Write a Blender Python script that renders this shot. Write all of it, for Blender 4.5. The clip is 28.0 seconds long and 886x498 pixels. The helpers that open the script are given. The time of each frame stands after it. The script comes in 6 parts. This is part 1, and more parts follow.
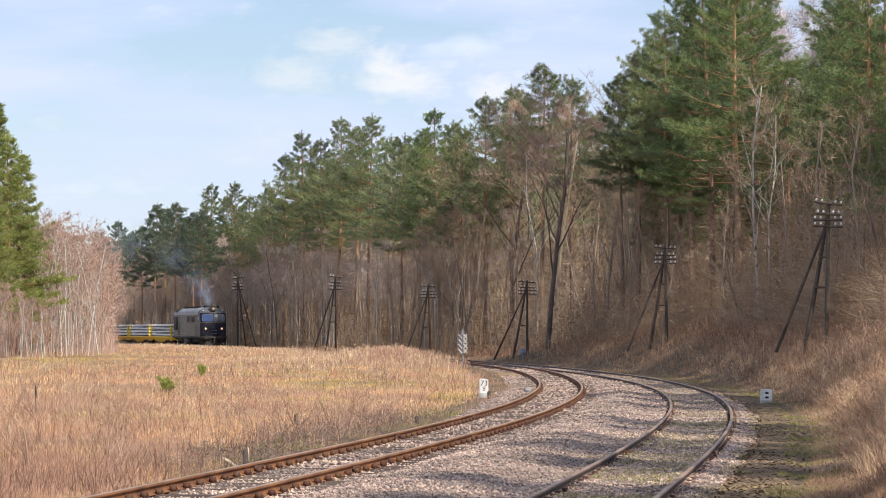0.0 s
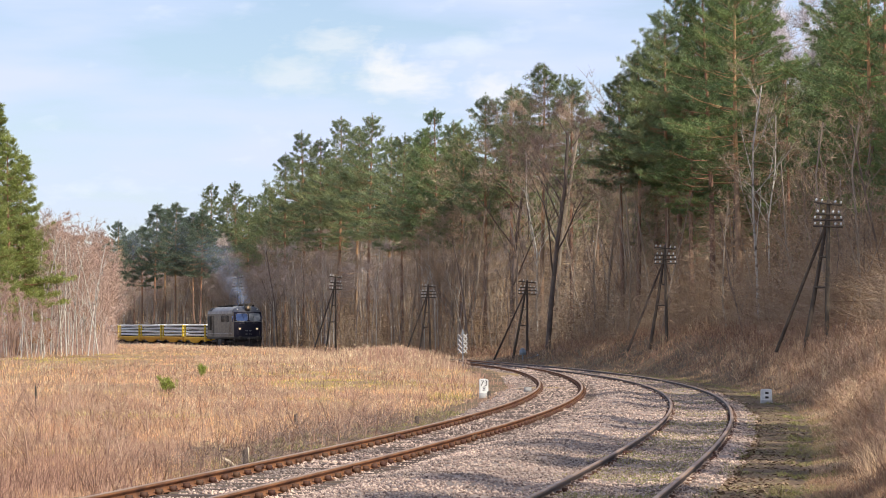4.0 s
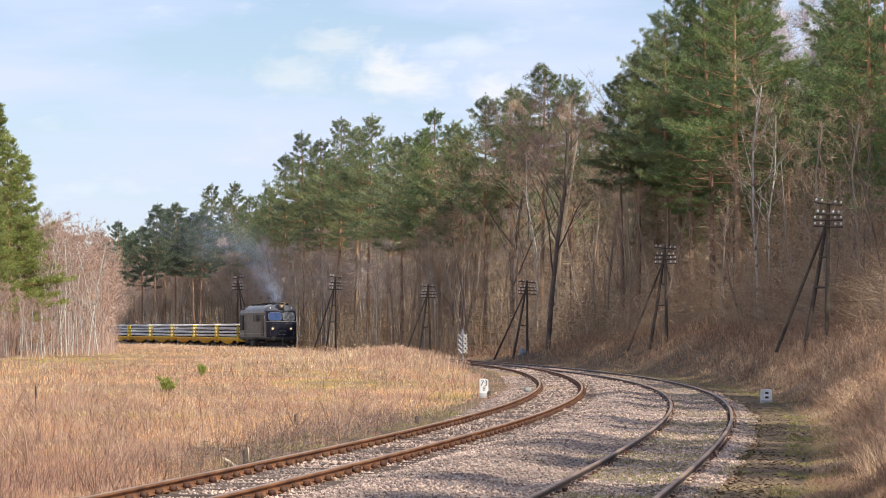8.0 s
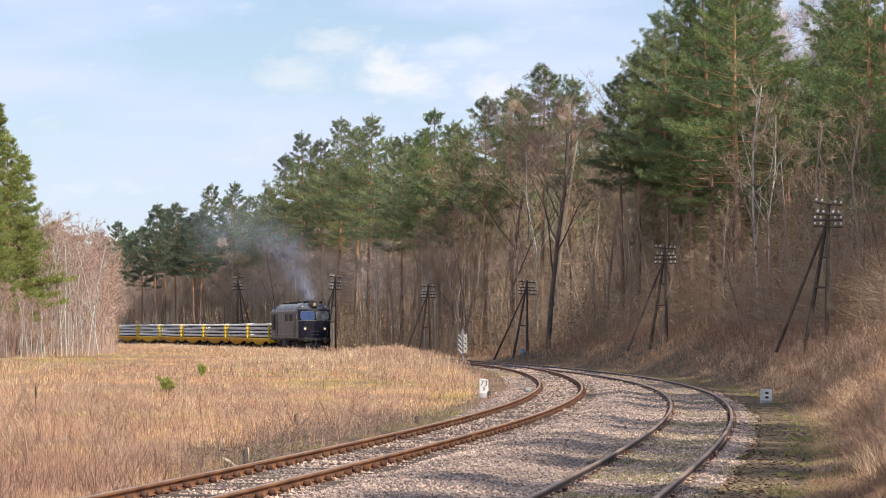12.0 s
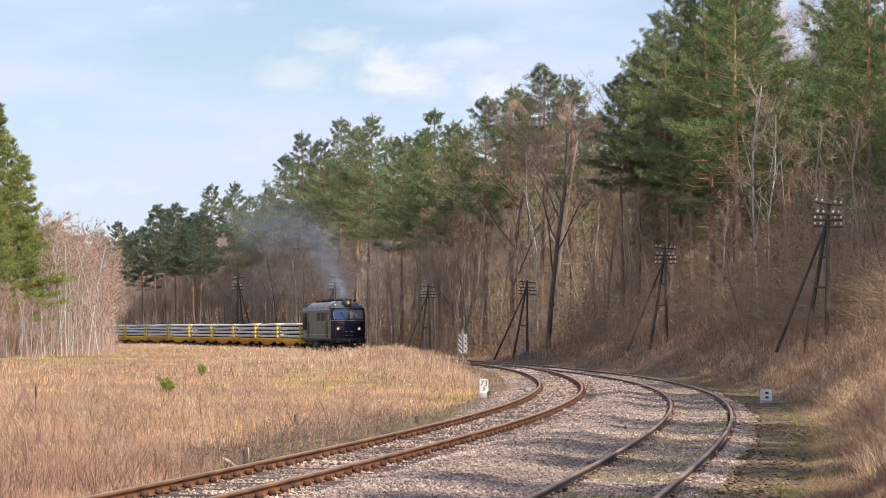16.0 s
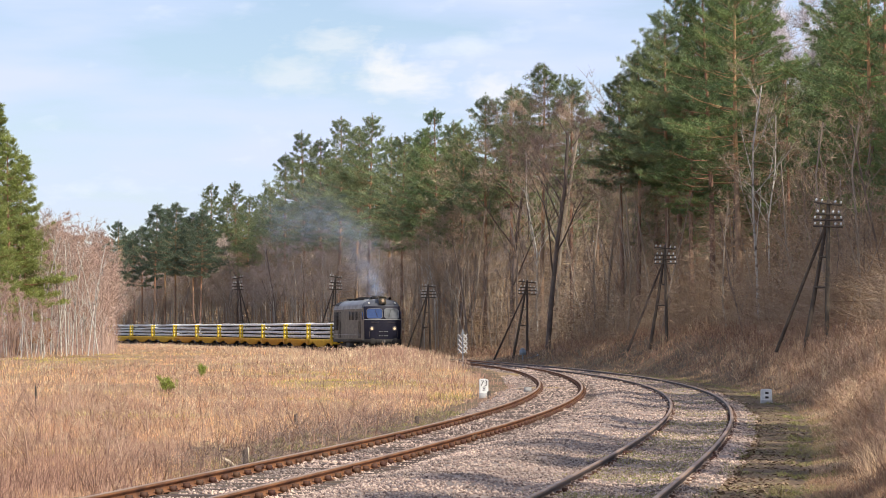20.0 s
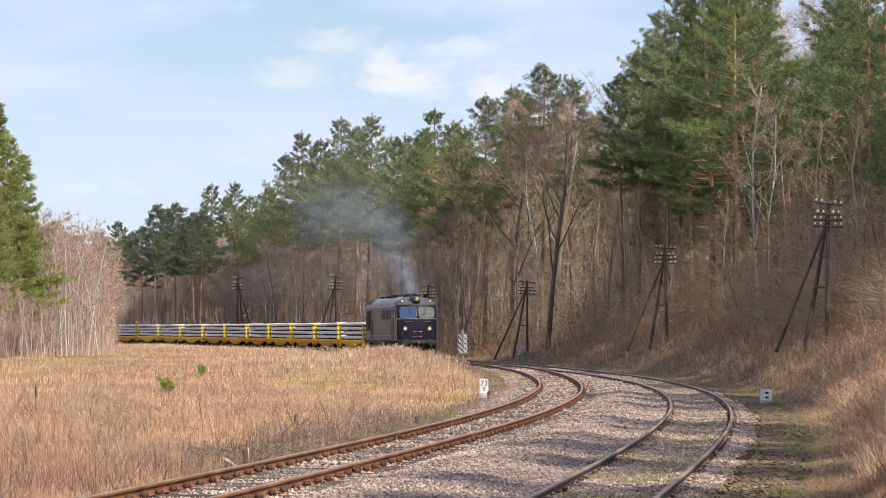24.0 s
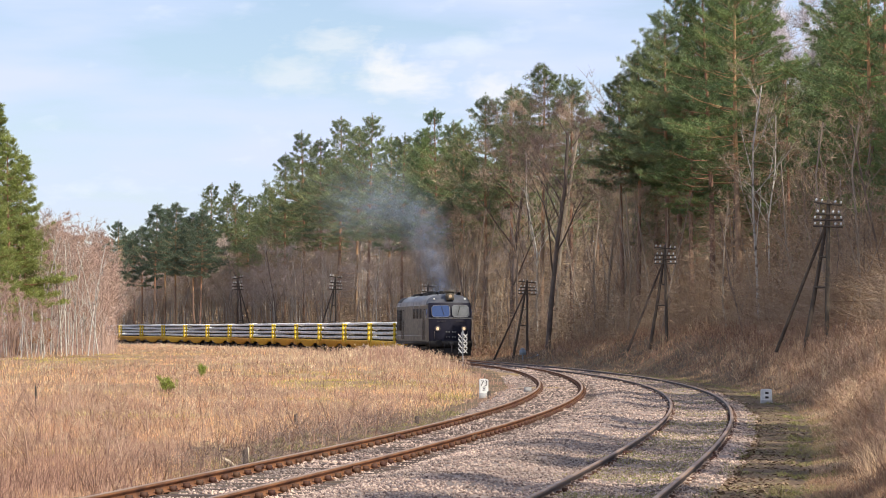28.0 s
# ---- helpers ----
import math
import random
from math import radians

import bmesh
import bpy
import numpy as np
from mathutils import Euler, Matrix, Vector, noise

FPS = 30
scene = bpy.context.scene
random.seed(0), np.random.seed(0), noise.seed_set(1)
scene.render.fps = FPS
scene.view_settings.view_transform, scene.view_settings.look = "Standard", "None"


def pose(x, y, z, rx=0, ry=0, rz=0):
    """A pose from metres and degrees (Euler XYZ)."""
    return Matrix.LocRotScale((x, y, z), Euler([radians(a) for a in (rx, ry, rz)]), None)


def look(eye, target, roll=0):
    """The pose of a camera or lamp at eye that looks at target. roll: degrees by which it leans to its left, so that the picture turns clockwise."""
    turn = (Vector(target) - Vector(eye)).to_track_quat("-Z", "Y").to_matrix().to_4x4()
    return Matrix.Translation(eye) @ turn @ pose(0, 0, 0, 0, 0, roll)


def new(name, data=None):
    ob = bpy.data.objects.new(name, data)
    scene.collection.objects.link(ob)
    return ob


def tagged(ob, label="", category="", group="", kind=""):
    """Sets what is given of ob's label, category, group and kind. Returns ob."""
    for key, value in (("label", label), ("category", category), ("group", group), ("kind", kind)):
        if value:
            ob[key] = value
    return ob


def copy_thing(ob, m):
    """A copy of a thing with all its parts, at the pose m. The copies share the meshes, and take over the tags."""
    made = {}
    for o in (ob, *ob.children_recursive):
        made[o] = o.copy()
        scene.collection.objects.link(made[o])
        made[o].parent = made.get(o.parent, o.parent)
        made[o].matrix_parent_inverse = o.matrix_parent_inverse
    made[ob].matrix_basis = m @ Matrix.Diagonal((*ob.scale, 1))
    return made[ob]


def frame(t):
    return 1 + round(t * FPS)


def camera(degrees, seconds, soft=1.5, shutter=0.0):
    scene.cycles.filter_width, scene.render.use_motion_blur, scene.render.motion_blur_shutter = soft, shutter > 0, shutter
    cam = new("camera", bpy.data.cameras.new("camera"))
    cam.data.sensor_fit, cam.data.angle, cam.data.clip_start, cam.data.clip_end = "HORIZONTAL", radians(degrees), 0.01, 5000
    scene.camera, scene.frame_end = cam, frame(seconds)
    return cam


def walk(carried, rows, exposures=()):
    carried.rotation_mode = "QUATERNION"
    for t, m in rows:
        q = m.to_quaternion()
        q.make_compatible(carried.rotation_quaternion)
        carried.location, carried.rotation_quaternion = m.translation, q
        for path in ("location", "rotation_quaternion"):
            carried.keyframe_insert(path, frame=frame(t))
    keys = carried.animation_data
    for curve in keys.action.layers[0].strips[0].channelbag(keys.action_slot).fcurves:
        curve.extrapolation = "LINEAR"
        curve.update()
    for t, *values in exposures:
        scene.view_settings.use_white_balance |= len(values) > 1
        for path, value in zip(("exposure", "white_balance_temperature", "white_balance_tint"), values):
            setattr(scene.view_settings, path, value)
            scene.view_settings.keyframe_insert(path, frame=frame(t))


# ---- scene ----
# ------------------------------------------------------------------ camera
EYE = 2.02
cam = camera(17.15, 28.0, soft=0.7)
still = look((0, 0, EYE), (0, 100, EYE + 2.711))
walk(cam, [(0, still), (28, still)], exposures=[(0, 0.05), (28, 0.05)])

# ------------------------------------------------------------------ sky and sun
SUN_EL, SUN_AZ = 43.0, 142.0      # azimuth from +Y towards +X


def sky_world():
    w = bpy.data.worlds.new("sky")
    scene.world = w
    w.use_nodes = True
    nt = w.node_tree
    nt.nodes.clear()
    N, L = nt.nodes.new, nt.links.new
    out, bg = N("ShaderNodeOutputWorld"), N("ShaderNodeBackground")
    sky = N("ShaderNodeTexSky")
    sky.sky_type, sky.sun_disc = "NISHITA", False
    sky.sun_elevation, sky.sun_rotation = radians(SUN_EL), radians(SUN_AZ)
    sky.air_density, sky.dust_density, sky.ozone_density = 1.0, 0.3, 3.5
    tc = N("ShaderNodeTexCoord")
    # streaky high cloud
    mp = N("ShaderNodeMapping")
    mp.inputs["Scale"].default_value = (9, 3, 46)
    L(tc.outputs["Generated"], mp.inputs["Vector"])
    n1 = N("ShaderNodeTexNoise")
    n1.inputs["Scale"].default_value, n1.inputs["Detail"].default_value = 1.0, 6
    L(mp.outputs["Vector"], n1.inputs["Vector"])
    r1 = N("ShaderNodeMapRange")
    r1.inputs["From Min"].default_value, r1.inputs["From Max"].default_value = 0.36, 0.66
    L(n1.outputs["Fac"], r1.inputs["Value"])
    # small fair-weather puffs
    mp2 = N("ShaderNodeMapping")
    mp2.inputs["Scale"].default_value = (26, 26, 62)
    mp2.inputs["Location"].default_value = (0.3, 0.0, 0.35)
    L(tc.outputs["Generated"], mp2.inputs["Vector"])
    n2 = N("ShaderNodeTexNoise")
    n2.inputs["Scale"].default_value, n2.inputs["Detail"].default_value = 1.0, 5
    L(mp2.outputs["Vector"], n2.inputs["Vector"])
    r2 = N("ShaderNodeMapRange")
    r2.inputs["From Min"].default_value, r2.inputs["From Max"].default_value = 0.60, 0.74
    L(n2.outputs["Fac"], r2.inputs["Value"])
    base = N("ShaderNodeMix")
    base.data_type = "RGBA"
    base.inputs[7].default_value = (6.7, 7.45, 10.1, 1)
    m0 = N("ShaderNodeMath")
    m0.operation = "MULTIPLY_ADD"
    m0.inputs[1].default_value, m0.inputs[2].default_value = 0.72, 0.26
    L(r1.outputs["Result"], m0.inputs[0])
    L(m0.outputs[0], base.inputs[0])
    L(sky.outputs[0], base.inputs[6])
    top = N("ShaderNodeMix")
    top.data_type = "RGBA"
    top.inputs[7].default_value = (11.0, 10.8, 10.6, 1)
    m1 = N("ShaderNodeMath")
    m1.operation = "MULTIPLY"
    m1.inputs[1].default_value = 0.25
    L(r2.outputs["Result"], m1.inputs[0])
    L(m1.outputs[0], top.inputs[0])
    L(base.outputs[2], top.inputs[6])
    last = top
    # a few bright heaps of cloud low over the wood
    for px, pz, rx, rz, amount in ((-0.0135, 0.0845, 0.0140, 0.0052, 0.6), (-0.0205, 0.0905, 0.0060, 0.0048, 0.5), (-0.0365, 0.0975, 0.0120, 0.0042, 0.38), (-0.051, 0.0865, 0.0120, 0.0055, 0.35), (0.017, 0.0815, 0.0080, 0.0048, 0.5)):
        mp3 = N("ShaderNodeMapping")
        mp3.inputs["Location"].default_value = (-px / rx, 0, -pz / rz)
        mp3.inputs["Scale"].default_value = (1 / rx, 0, 1 / rz)
        L(tc.outputs["Generated"], mp3.inputs["Vector"])
        wob = N("ShaderNodeMix")
        wob.data_type = "VECTOR"
        wob.inputs[0].default_value = 0.45
        L(mp3.outputs["Vector"], wob.inputs[4])
        n3 = N("ShaderNodeTexNoise")
        n3.inputs["Scale"].default_value, n3.inputs["Detail"].default_value = 1.3, 5
        L(mp3.outputs["Vector"], n3.inputs["Vector"])
        sub = N("ShaderNodeVectorMath")
        sub.operation = "MULTIPLY_ADD"
        L(n3.outputs["Color"], sub.inputs[0])
        sub.inputs[1].default_value, sub.inputs[2].default_value = (3.2, 0, 3.2), (-1.6, 0, -1.6)
        L(sub.outputs[0], wob.inputs[5])
        gr = N("ShaderNodeTexGradient")
        gr.gradient_type = "SPHERICAL"
        L(wob.outputs[1], gr.inputs["Vector"])
        am = N("ShaderNodeMapRange")
        am.inputs["From Min"].default_value, am.inputs["From Max"].default_value = 0.15, 0.85
        am.inputs["To Max"].default_value = amount
        L(gr.outputs["Fac"], am.inputs["Value"])
        nxt = N("ShaderNodeMix")
        nxt.data_type = "RGBA"
        nxt.inputs[7].default_value = (9.6, 9.3, 9.0, 1)
        L(am.outputs["Result"], nxt.inputs[0])
        L(last.outputs[2], nxt.inputs[6])
        last = nxt
    L(last.outputs[2], bg.inputs["Color"])
    bg.inputs["Strength"].default_value = 0.108
    L(bg.outputs[0], out.inputs[0])


sky_world()
sun = new("sun", bpy.data.lights.new("sun", "SUN"))
sun.data.energy, sun.data.angle, sun.data.color = 5.0, radians(0.6), (1.0, 0.91, 0.78)
sa, se = radians(SUN_AZ), radians(SUN_EL)
sun.matrix_world = look((0, 0, 60), Vector((0, 0, 60)) - Vector((math.sin(sa) * math.cos(se), math.cos(sa) * math.cos(se), math.sin(se))))


# ------------------------------------------------------------------ materials
def mat(name, c1, c2=None, scale=4.0, rough=0.8, bump=0.0, metal=0.0, spec=0.3, vary=0.0, island=0.0, fine=None, c3=None, through_light=0.0):
    """Two or three colours mixed by noise of two sizes, varied from object to object and from piece to piece."""
    m = bpy.data.materials.new(name)
    m.use_nodes = True
    nt = m.node_tree
    N, L = nt.nodes.new, nt.links.new
    b = nt.nodes["Principled BSDF"]
    b.inputs["Roughness"].default_value, b.inputs["Metallic"].default_value = rough, metal
    b.inputs["Specular IOR Level"].default_value = spec
    c2 = c2 or tuple(v * 0.7 for v in c1)
    tc = N("ShaderNodeTexCoord")
    n1 = N("ShaderNodeTexNoise")
    n1.inputs["Scale"].default_value, n1.inputs["Detail"].default_value = scale, 4
    L(tc.outputs["Object"], n1.inputs["Vector"])
    r1 = N("ShaderNodeMapRange")
    r1.inputs["From Min"].default_value, r1.inputs["From Max"].default_value = 0.35, 0.65
    L(n1.outputs["Fac"], r1.inputs["Value"])
    mix = N("ShaderNodeMix")
    mix.data_type = "RGBA"
    mix.inputs[6].default_value, mix.inputs[7].default_value = (*c1, 1), (*c2, 1)
    L(r1.outputs["Result"], mix.inputs[0])
    col = mix.outputs[2]
    n2 = N("ShaderNodeTexNoise")
    n2.inputs["Scale"].default_value, n2.inputs["Detail"].default_value = fine or scale * 9, 3
    L(tc.outputs["Object"], n2.inputs["Vector"])
    if c3:
        r3 = N("ShaderNodeMapRange")
        r3.inputs["From Min"].default_value, r3.inputs["From Max"].default_value = 0.52, 0.68
        L(n2.outputs["Fac"], r3.inputs["Value"])
        mx = N("ShaderNodeMix")
        mx.data_type = "RGBA"
        L(r3.outputs["Result"], mx.inputs[0])
        L(col, mx.inputs[6])
        mx.inputs[7].default_value = (*c3, 1)
        col = mx.outputs[2]
    hsv = N("ShaderNodeHueSaturation")
    L(col, hsv.inputs["Color"])
    val = N("ShaderNodeMath")
    val.operation = "MULTIPLY_ADD"
    L(n2.outputs["Fac"], val.inputs[0])
    val.inputs[1].default_value, val.inputs[2].default_value = 0.5, 0.75
    last = val
    for amount, node, out in ((vary, "ShaderNodeObjectInfo", "Random"), (island, "ShaderNodeNewGeometry", "Random Per Island")):
        if amount:
            src, mm = N(node), N("ShaderNodeMath")
            mm.operation = "MULTIPLY_ADD"
            L(src.outputs[out], mm.inputs[0])
            mm.inputs[1].default_value = 2 * amount
            ad = N("ShaderNodeMath")
            ad.operation = "SUBTRACT"
            L(last.outputs[0], ad.inputs[0])
            ad.inputs[1].default_value = amount
            L(ad.outputs[0], mm.inputs[2])
            last = mm
            hu = N("ShaderNodeMath")
            hu.operation = "MULTIPLY_ADD"
            L(src.outputs[out], hu.inputs[0])
            hu.inputs[1].default_value, hu.inputs[2].default_value = 0.03, 0.485
            L(hu.outputs[0], hsv.inputs["Hue"])
    L(last.outputs[0], hsv.inputs["Value"])
    L(hsv.outputs["Color"], b.inputs["Base Color"])
    if bump:
        bp = N("ShaderNodeBump")
        bp.inputs["Strength"].default_value, bp.inputs["Distance"].default_value = bump, 0.02
        L(n2.outputs["Fac"], bp.inputs["Height"])
        L(bp.outputs["Normal"], b.inputs["Normal"])
    if through_light:
        tr, mxs, outn = N("ShaderNodeBsdfTranslucent"), N("ShaderNodeMixShader"), nt.nodes["Material Output"]
        L(hsv.outputs["Color"], tr.inputs["Color"])
        mxs.inputs[0].default_value = through_light
        L(b.outputs[0], mxs.inputs[1])
        L(tr.outputs[0], mxs.inputs[2])
        L(mxs.outputs[0], outn.inputs["Surface"])
    return m


def lamp_mat(name, color, strength):
    m = bpy.data.materials.new(name)
    m.use_nodes = True
    b = m.node_tree.nodes["Principled BSDF"]
    b.inputs["Base Color"].default_value = (0.25, 0.2, 0.15, 1)
    b.inputs["Emission Color"].default_value = (*color, 1)
    b.inputs["Emission Strength"].default_value = strength
    return m


M_SOIL = mat("field soil", (0.34, 0.23, 0.14), (0.24, 0.165, 0.105), 0.25, 0.95, 0.4, spec=0.02, c3=(0.30, 0.24, 0.10), fine=2.2)
M_BALLAST = mat("old ballast", (0.34, 0.262, 0.215), (0.15, 0.122, 0.104), 0.28, 0.95, 0.9, fine=7, c3=(0.37, 0.29, 0.24))
M_STONE = mat("ballast stone", (0.50, 0.365, 0.295), (0.20, 0.155, 0.135), 0.3, 0.9, 0.2, island=0.6, fine=20)
M_RUST = mat("rusty rail side", (0.30, 0.135, 0.06), (0.15, 0.068, 0.038), 1.2, 0.85, 0.3, fine=14)
M_RAILTOP = mat("worn rail head", (0.40, 0.27, 0.18), (0.28, 0.17, 0.11), 0.6, 0.5, 0.1, metal=0.2, fine=9)
M_RAILDARK = mat("dark steel rail", (0.12, 0.095, 0.09), (0.075, 0.06, 0.06), 0.8, 0.55, 0.2, metal=0.3, fine=12)
M_SLEEPER = mat("weathered sleeper wood", (0.15, 0.11, 0.085), (0.08, 0.06, 0.05), 1.5, 0.9, 0.5, vary=0.25, fine=18)
M_CHAIR = mat("rusty fastening", (0.15, 0.07, 0.042), (0.07, 0.04, 0.03), 4, 0.85, 0.2, vary=0.2)
M_GRASS = mat("dry grass", (0.90, 0.55, 0.29), (0.60, 0.31, 0.20), 0.16, 0.9, 0, island=0.5, through_light=0.3, fine=0.9, c3=(0.64, 0.47, 0.25))
M_WEED = mat("reddish dead weed stems", (0.54, 0.33, 0.24), (0.37, 0.22, 0.16), 0.2, 0.95, 0, island=0.5)
M_GREEN = mat("fresh low grass", (0.50, 0.42, 0.09), (0.62, 0.48, 0.15), 0.5, 0.9, 0, island=0.4, through_light=0.3)
M_BANK = mat("rusty brown bank growth", (0.40, 0.23, 0.145), (0.58, 0.38, 0.24), 0.3, 0.95, 0, island=0.45, through_light=0.25, fine=1.1, c3=(0.20, 0.11, 0.07))
M_SHRUB = mat("bare shrub twigs", (0.39, 0.275, 0.175), (0.27, 0.185, 0.12), 0.1, 0.95, 0, island=0.4)
M_PINEBARK = mat("pine bark", (0.30, 0.185, 0.125), (0.20, 0.135, 0.10), 1.5, 0.95, 0.4, vary=0.25, fine=9)
M_PINEUP = mat("orange upper pine bark", (0.42, 0.23, 0.13), (0.31, 0.175, 0.105), 1.5, 0.9, 0.3, vary=0.2, fine=9)
M_NEEDLE = mat("pine needles", (0.29, 0.33, 0.145), (0.15, 0.195, 0.11), 0.45, 0.7, 0, vary=0.3, island=0.4, through_light=0.2)
# needles made darker and bluer, painting the far trees' shade and haze
M_DARKNEEDLE = mat("needles darkened for far shade and haze", (0.15, 0.19, 0.115), (0.09, 0.125, 0.085), 0.45, 0.7, 0, vary=0.2, island=0.4, through_light=0.1)
M_DEEP = mat("deep green pine needles", (0.215, 0.28, 0.10), (0.105, 0.155, 0.07), 0.45, 0.7, 0, vary=0.25, island=0.4, through_light=0.18)
M_SPRUCE = mat("sunlit young pine needles", (0.34, 0.37, 0.12), (0.24, 0.28, 0.09), 0.35, 0.75, 0, vary=0.1, island=0.35, through_light=0.3)
M_TWIG = mat("bare brown twigs", (0.44, 0.325, 0.225), (0.32, 0.23, 0.16), 0.3, 0.95, 0, vary=0.3, island=0.25)
M_TWIGRED = mat("reddish bare twigs", (0.48, 0.34, 0.275), (0.37, 0.25, 0.20), 0.3, 0.95, 0, vary=0.2, island=0.3)
M_BARK = mat("grey brown bark", (0.33, 0.26, 0.205), (0.21, 0.165, 0.135), 1.2, 0.95, 0.4, vary=0.35, fine=9)
M_BIRCH = mat("birch bark", (0.62, 0.58, 0.52), (0.45, 0.41, 0.36), 1.2, 0.85, 0.2, vary=0.1, fine=3.0, c3=(0.10, 0.085, 0.075))


# ------------------------------------------------------------------ mesh helpers
def npmesh(name, V, F, material):
    V, F = np.asarray(V, np.float32), np.asarray(F, np.int32)
    me = bpy.data.meshes.new(name)
    k = F.shape[1]
    me.vertices.add(len(V))
    me.vertices.foreach_set("co", V.ravel())
    me.loops.add(F.size)
    me.loops.foreach_set("vertex_index", F.ravel())
    me.polygons.add(len(F))
    me.polygons.foreach_set("loop_start", np.arange(0, F.size, k, dtype=np.int32))
    me.update(calc_edges=True)
    me.validate()
    if material:
        me.materials.append(material)
    return me


def smooth(me):
    me.polygons.foreach_set("use_smooth", np.ones(len(me.polygons), bool))
    return me


class Soup:
    """Collects pieces of one mesh: triangles in numpy."""

    def __init__(self):
        self.v, self.f, self.n = [], [], 0

    def add(self, V, F):
        V, F = np.asarray(V, float), np.asarray(F, int)
        if F.shape[1] == 4:
            F = np.concatenate([F[:, [0, 1, 2]], F[:, [0, 2, 3]]])
        self.v.append(V)
        self.f.append(F + self.n)
        self.n += len(V)

    def tube(self, P, R, sides=5, cap=False):
        P, R = np.asarray(P, float), np.asarray(R, float)
        n = len(P)
        d = np.gradient(P, axis=0)
        d /= np.linalg.norm(d, axis=1)[:, None] + 1e-9
        up = np.where(np.abs(d[:, 2:3]) > 0.9, [[1.0, 0, 0]], [[0, 0, 1.0]])
        a = np.cross(d, up)
        a /= np.linalg.norm(a, axis=1)[:, None] + 1e-9
        b = np.cross(d, a)
        t = np.arange(sides) * 2 * math.pi / sides
        V = P[:, None] + R[:, None, None] * (np.cos(t)[None, :, None] * a[:, None] + np.sin(t)[None, :, None] * b[:, None])
        i, j = np.meshgrid(np.arange(n - 1), np.arange(sides), indexing="ij")
        q = lambda ii, jj: (ii * sides + jj % sides).ravel()
        F = np.stack([q(i, j), q(i + 1, j), q(i + 1, j + 1), q(i, j + 1)], 1)
        self.add(V.reshape(-1, 3), F)

    def box(self, x0, x1, y0, y1, z0, z1):
        V = [(x, y, z) for z in (z0, z1) for y in (y0, y1) for x in (x0, x1)]
        self.add(V, [(0, 2, 3, 1), (4, 5, 7, 6), (0, 1, 5, 4), (2, 6, 7, 3), (0, 4, 6, 2), (1, 3, 7, 5)])

    def mesh(self, name, material):
        return npmesh(name, np.concatenate(self.v), np.concatenate(self.f), material)


def spline(ky, kx):
    """Natural cubic spline, going on straight past its ends."""
    ky, kx = np.array(ky, float), np.array(kx, float)
    n, h = len(ky), np.diff(ky)
    A, b = np.eye(n), np.zeros(n)
    for i in range(1, n - 1):
        A[i, i - 1:i + 2] = h[i - 1], 2 * (h[i - 1] + h[i]), h[i]
        b[i] = 6 * ((kx[i + 1] - kx[i]) / h[i] - (kx[i] - kx[i - 1]) / h[i - 1])
    M = np.linalg.solve(A, b)

    def ev(y):
        y = np.asarray(y, float)
        yc = np.clip(y, ky[0], ky[-1])
        i = np.clip(np.searchsorted(ky, yc) - 1, 0, n - 2)
        H, a, c = h[i], (ky[i + 1] - yc) / h[i], (yc - ky[i]) / h[i]
        s0 = (kx[1] - kx[0]) / h[0] - h[0] * M[1] / 6
        s1 = (kx[-1] - kx[-2]) / h[-1] + h[-1] * M[-2] / 6
        return a * kx[i] + c * kx[i + 1] + ((a**3 - a) * M[i] + (c**3 - c) * M[i + 1]) * H * H / 6 + np.minimum(y - ky[0], 0) * s0 + np.maximum(y - ky[-1], 0) * s1
    return ev


# centre lines: x as a function of the distance y
x_main = spline([30, 60, 90, 120, 150, 175, 195, 215, 240, 265, 300, 350, 420],
                [1.03, 5.06, 7.57, 7.84, 5.84, 3.08, 0.32, -2.76, -7.29, -12.36, -20.38, -34.39, -57.35])
x_left_raw = spline([30, 50, 70, 90, 110, 130, 150, 170, 185, 195],
                    [-4.40, -1.25, 1.46, 3.36, 4.37, 4.57, 4.05, 2.75, 1.45, 0.32])


def x_left(y):
    return np.where(np.asarray(y) < 195, x_left_raw(y), x_main(y))


def hills(x, y, s, seed=0.0):
    """Cheap smooth value noise from sines, about -1 to 1."""
    x, y = np.asarray(x) / s + seed, np.asarray(y) / s - seed * 1.7
    return (np.sin(x * 2.1 + 1.3 * np.sin(y * 1.7)) + np.sin(y * 2.3 + 1.1 * np.sin(x * 1.9 + 2)) + np.sin((x + y) * 1.3 + 0.7)) / 3


def ground_z(x, y):
    """Height of the ground: field, track bed, bank and forest floor. The rail heads lie at 0."""
    x, y = np.asarray(x, float), np.asarray(y, float)
    u, w = x - x_main(y), x - x_left(y)
    field = -0.42 + 0.50 * np.clip((y - 55) / 130, 0, 1) + 0.10 * hills(x, y, 9, 2) + 0.06 * hills(x, y, 3, 5)
    field = field + 0.45 * np.exp(-(((x + 4.5) / 4.0) ** 2 + ((y - 176) / 12.0) ** 2))
    bed = np.full_like(field, -0.24) + 0.05 * np.clip(u - 0.5, 0, 1)
    left = np.minimum(w, u)
    z = np.where(left < -1.6, field + (bed - field) * np.clip((left + 4.4) / 2.8, 0, 1), bed)
    near = np.clip((215 - y) / 60, 0, 1)
    bank = -0.22 + np.interp(u, [2.4, 3.2, 6.0, 9.0, 14, 40, 400], [0, 0.15, 1.75, 2.3, 2.6, 3.2, 5])
    flat = -0.22 + np.interp(u, [2.4, 6.0, 14, 400], [0, 0.25, 0.5, 2])
    zr = flat + (bank - flat) * near + np.clip((u - 3) / 4, 0, 1) * 0.18 * hills(x, y, 5, 1)
    return np.where(u > 2.2, np.maximum(zr, -0.26), z)


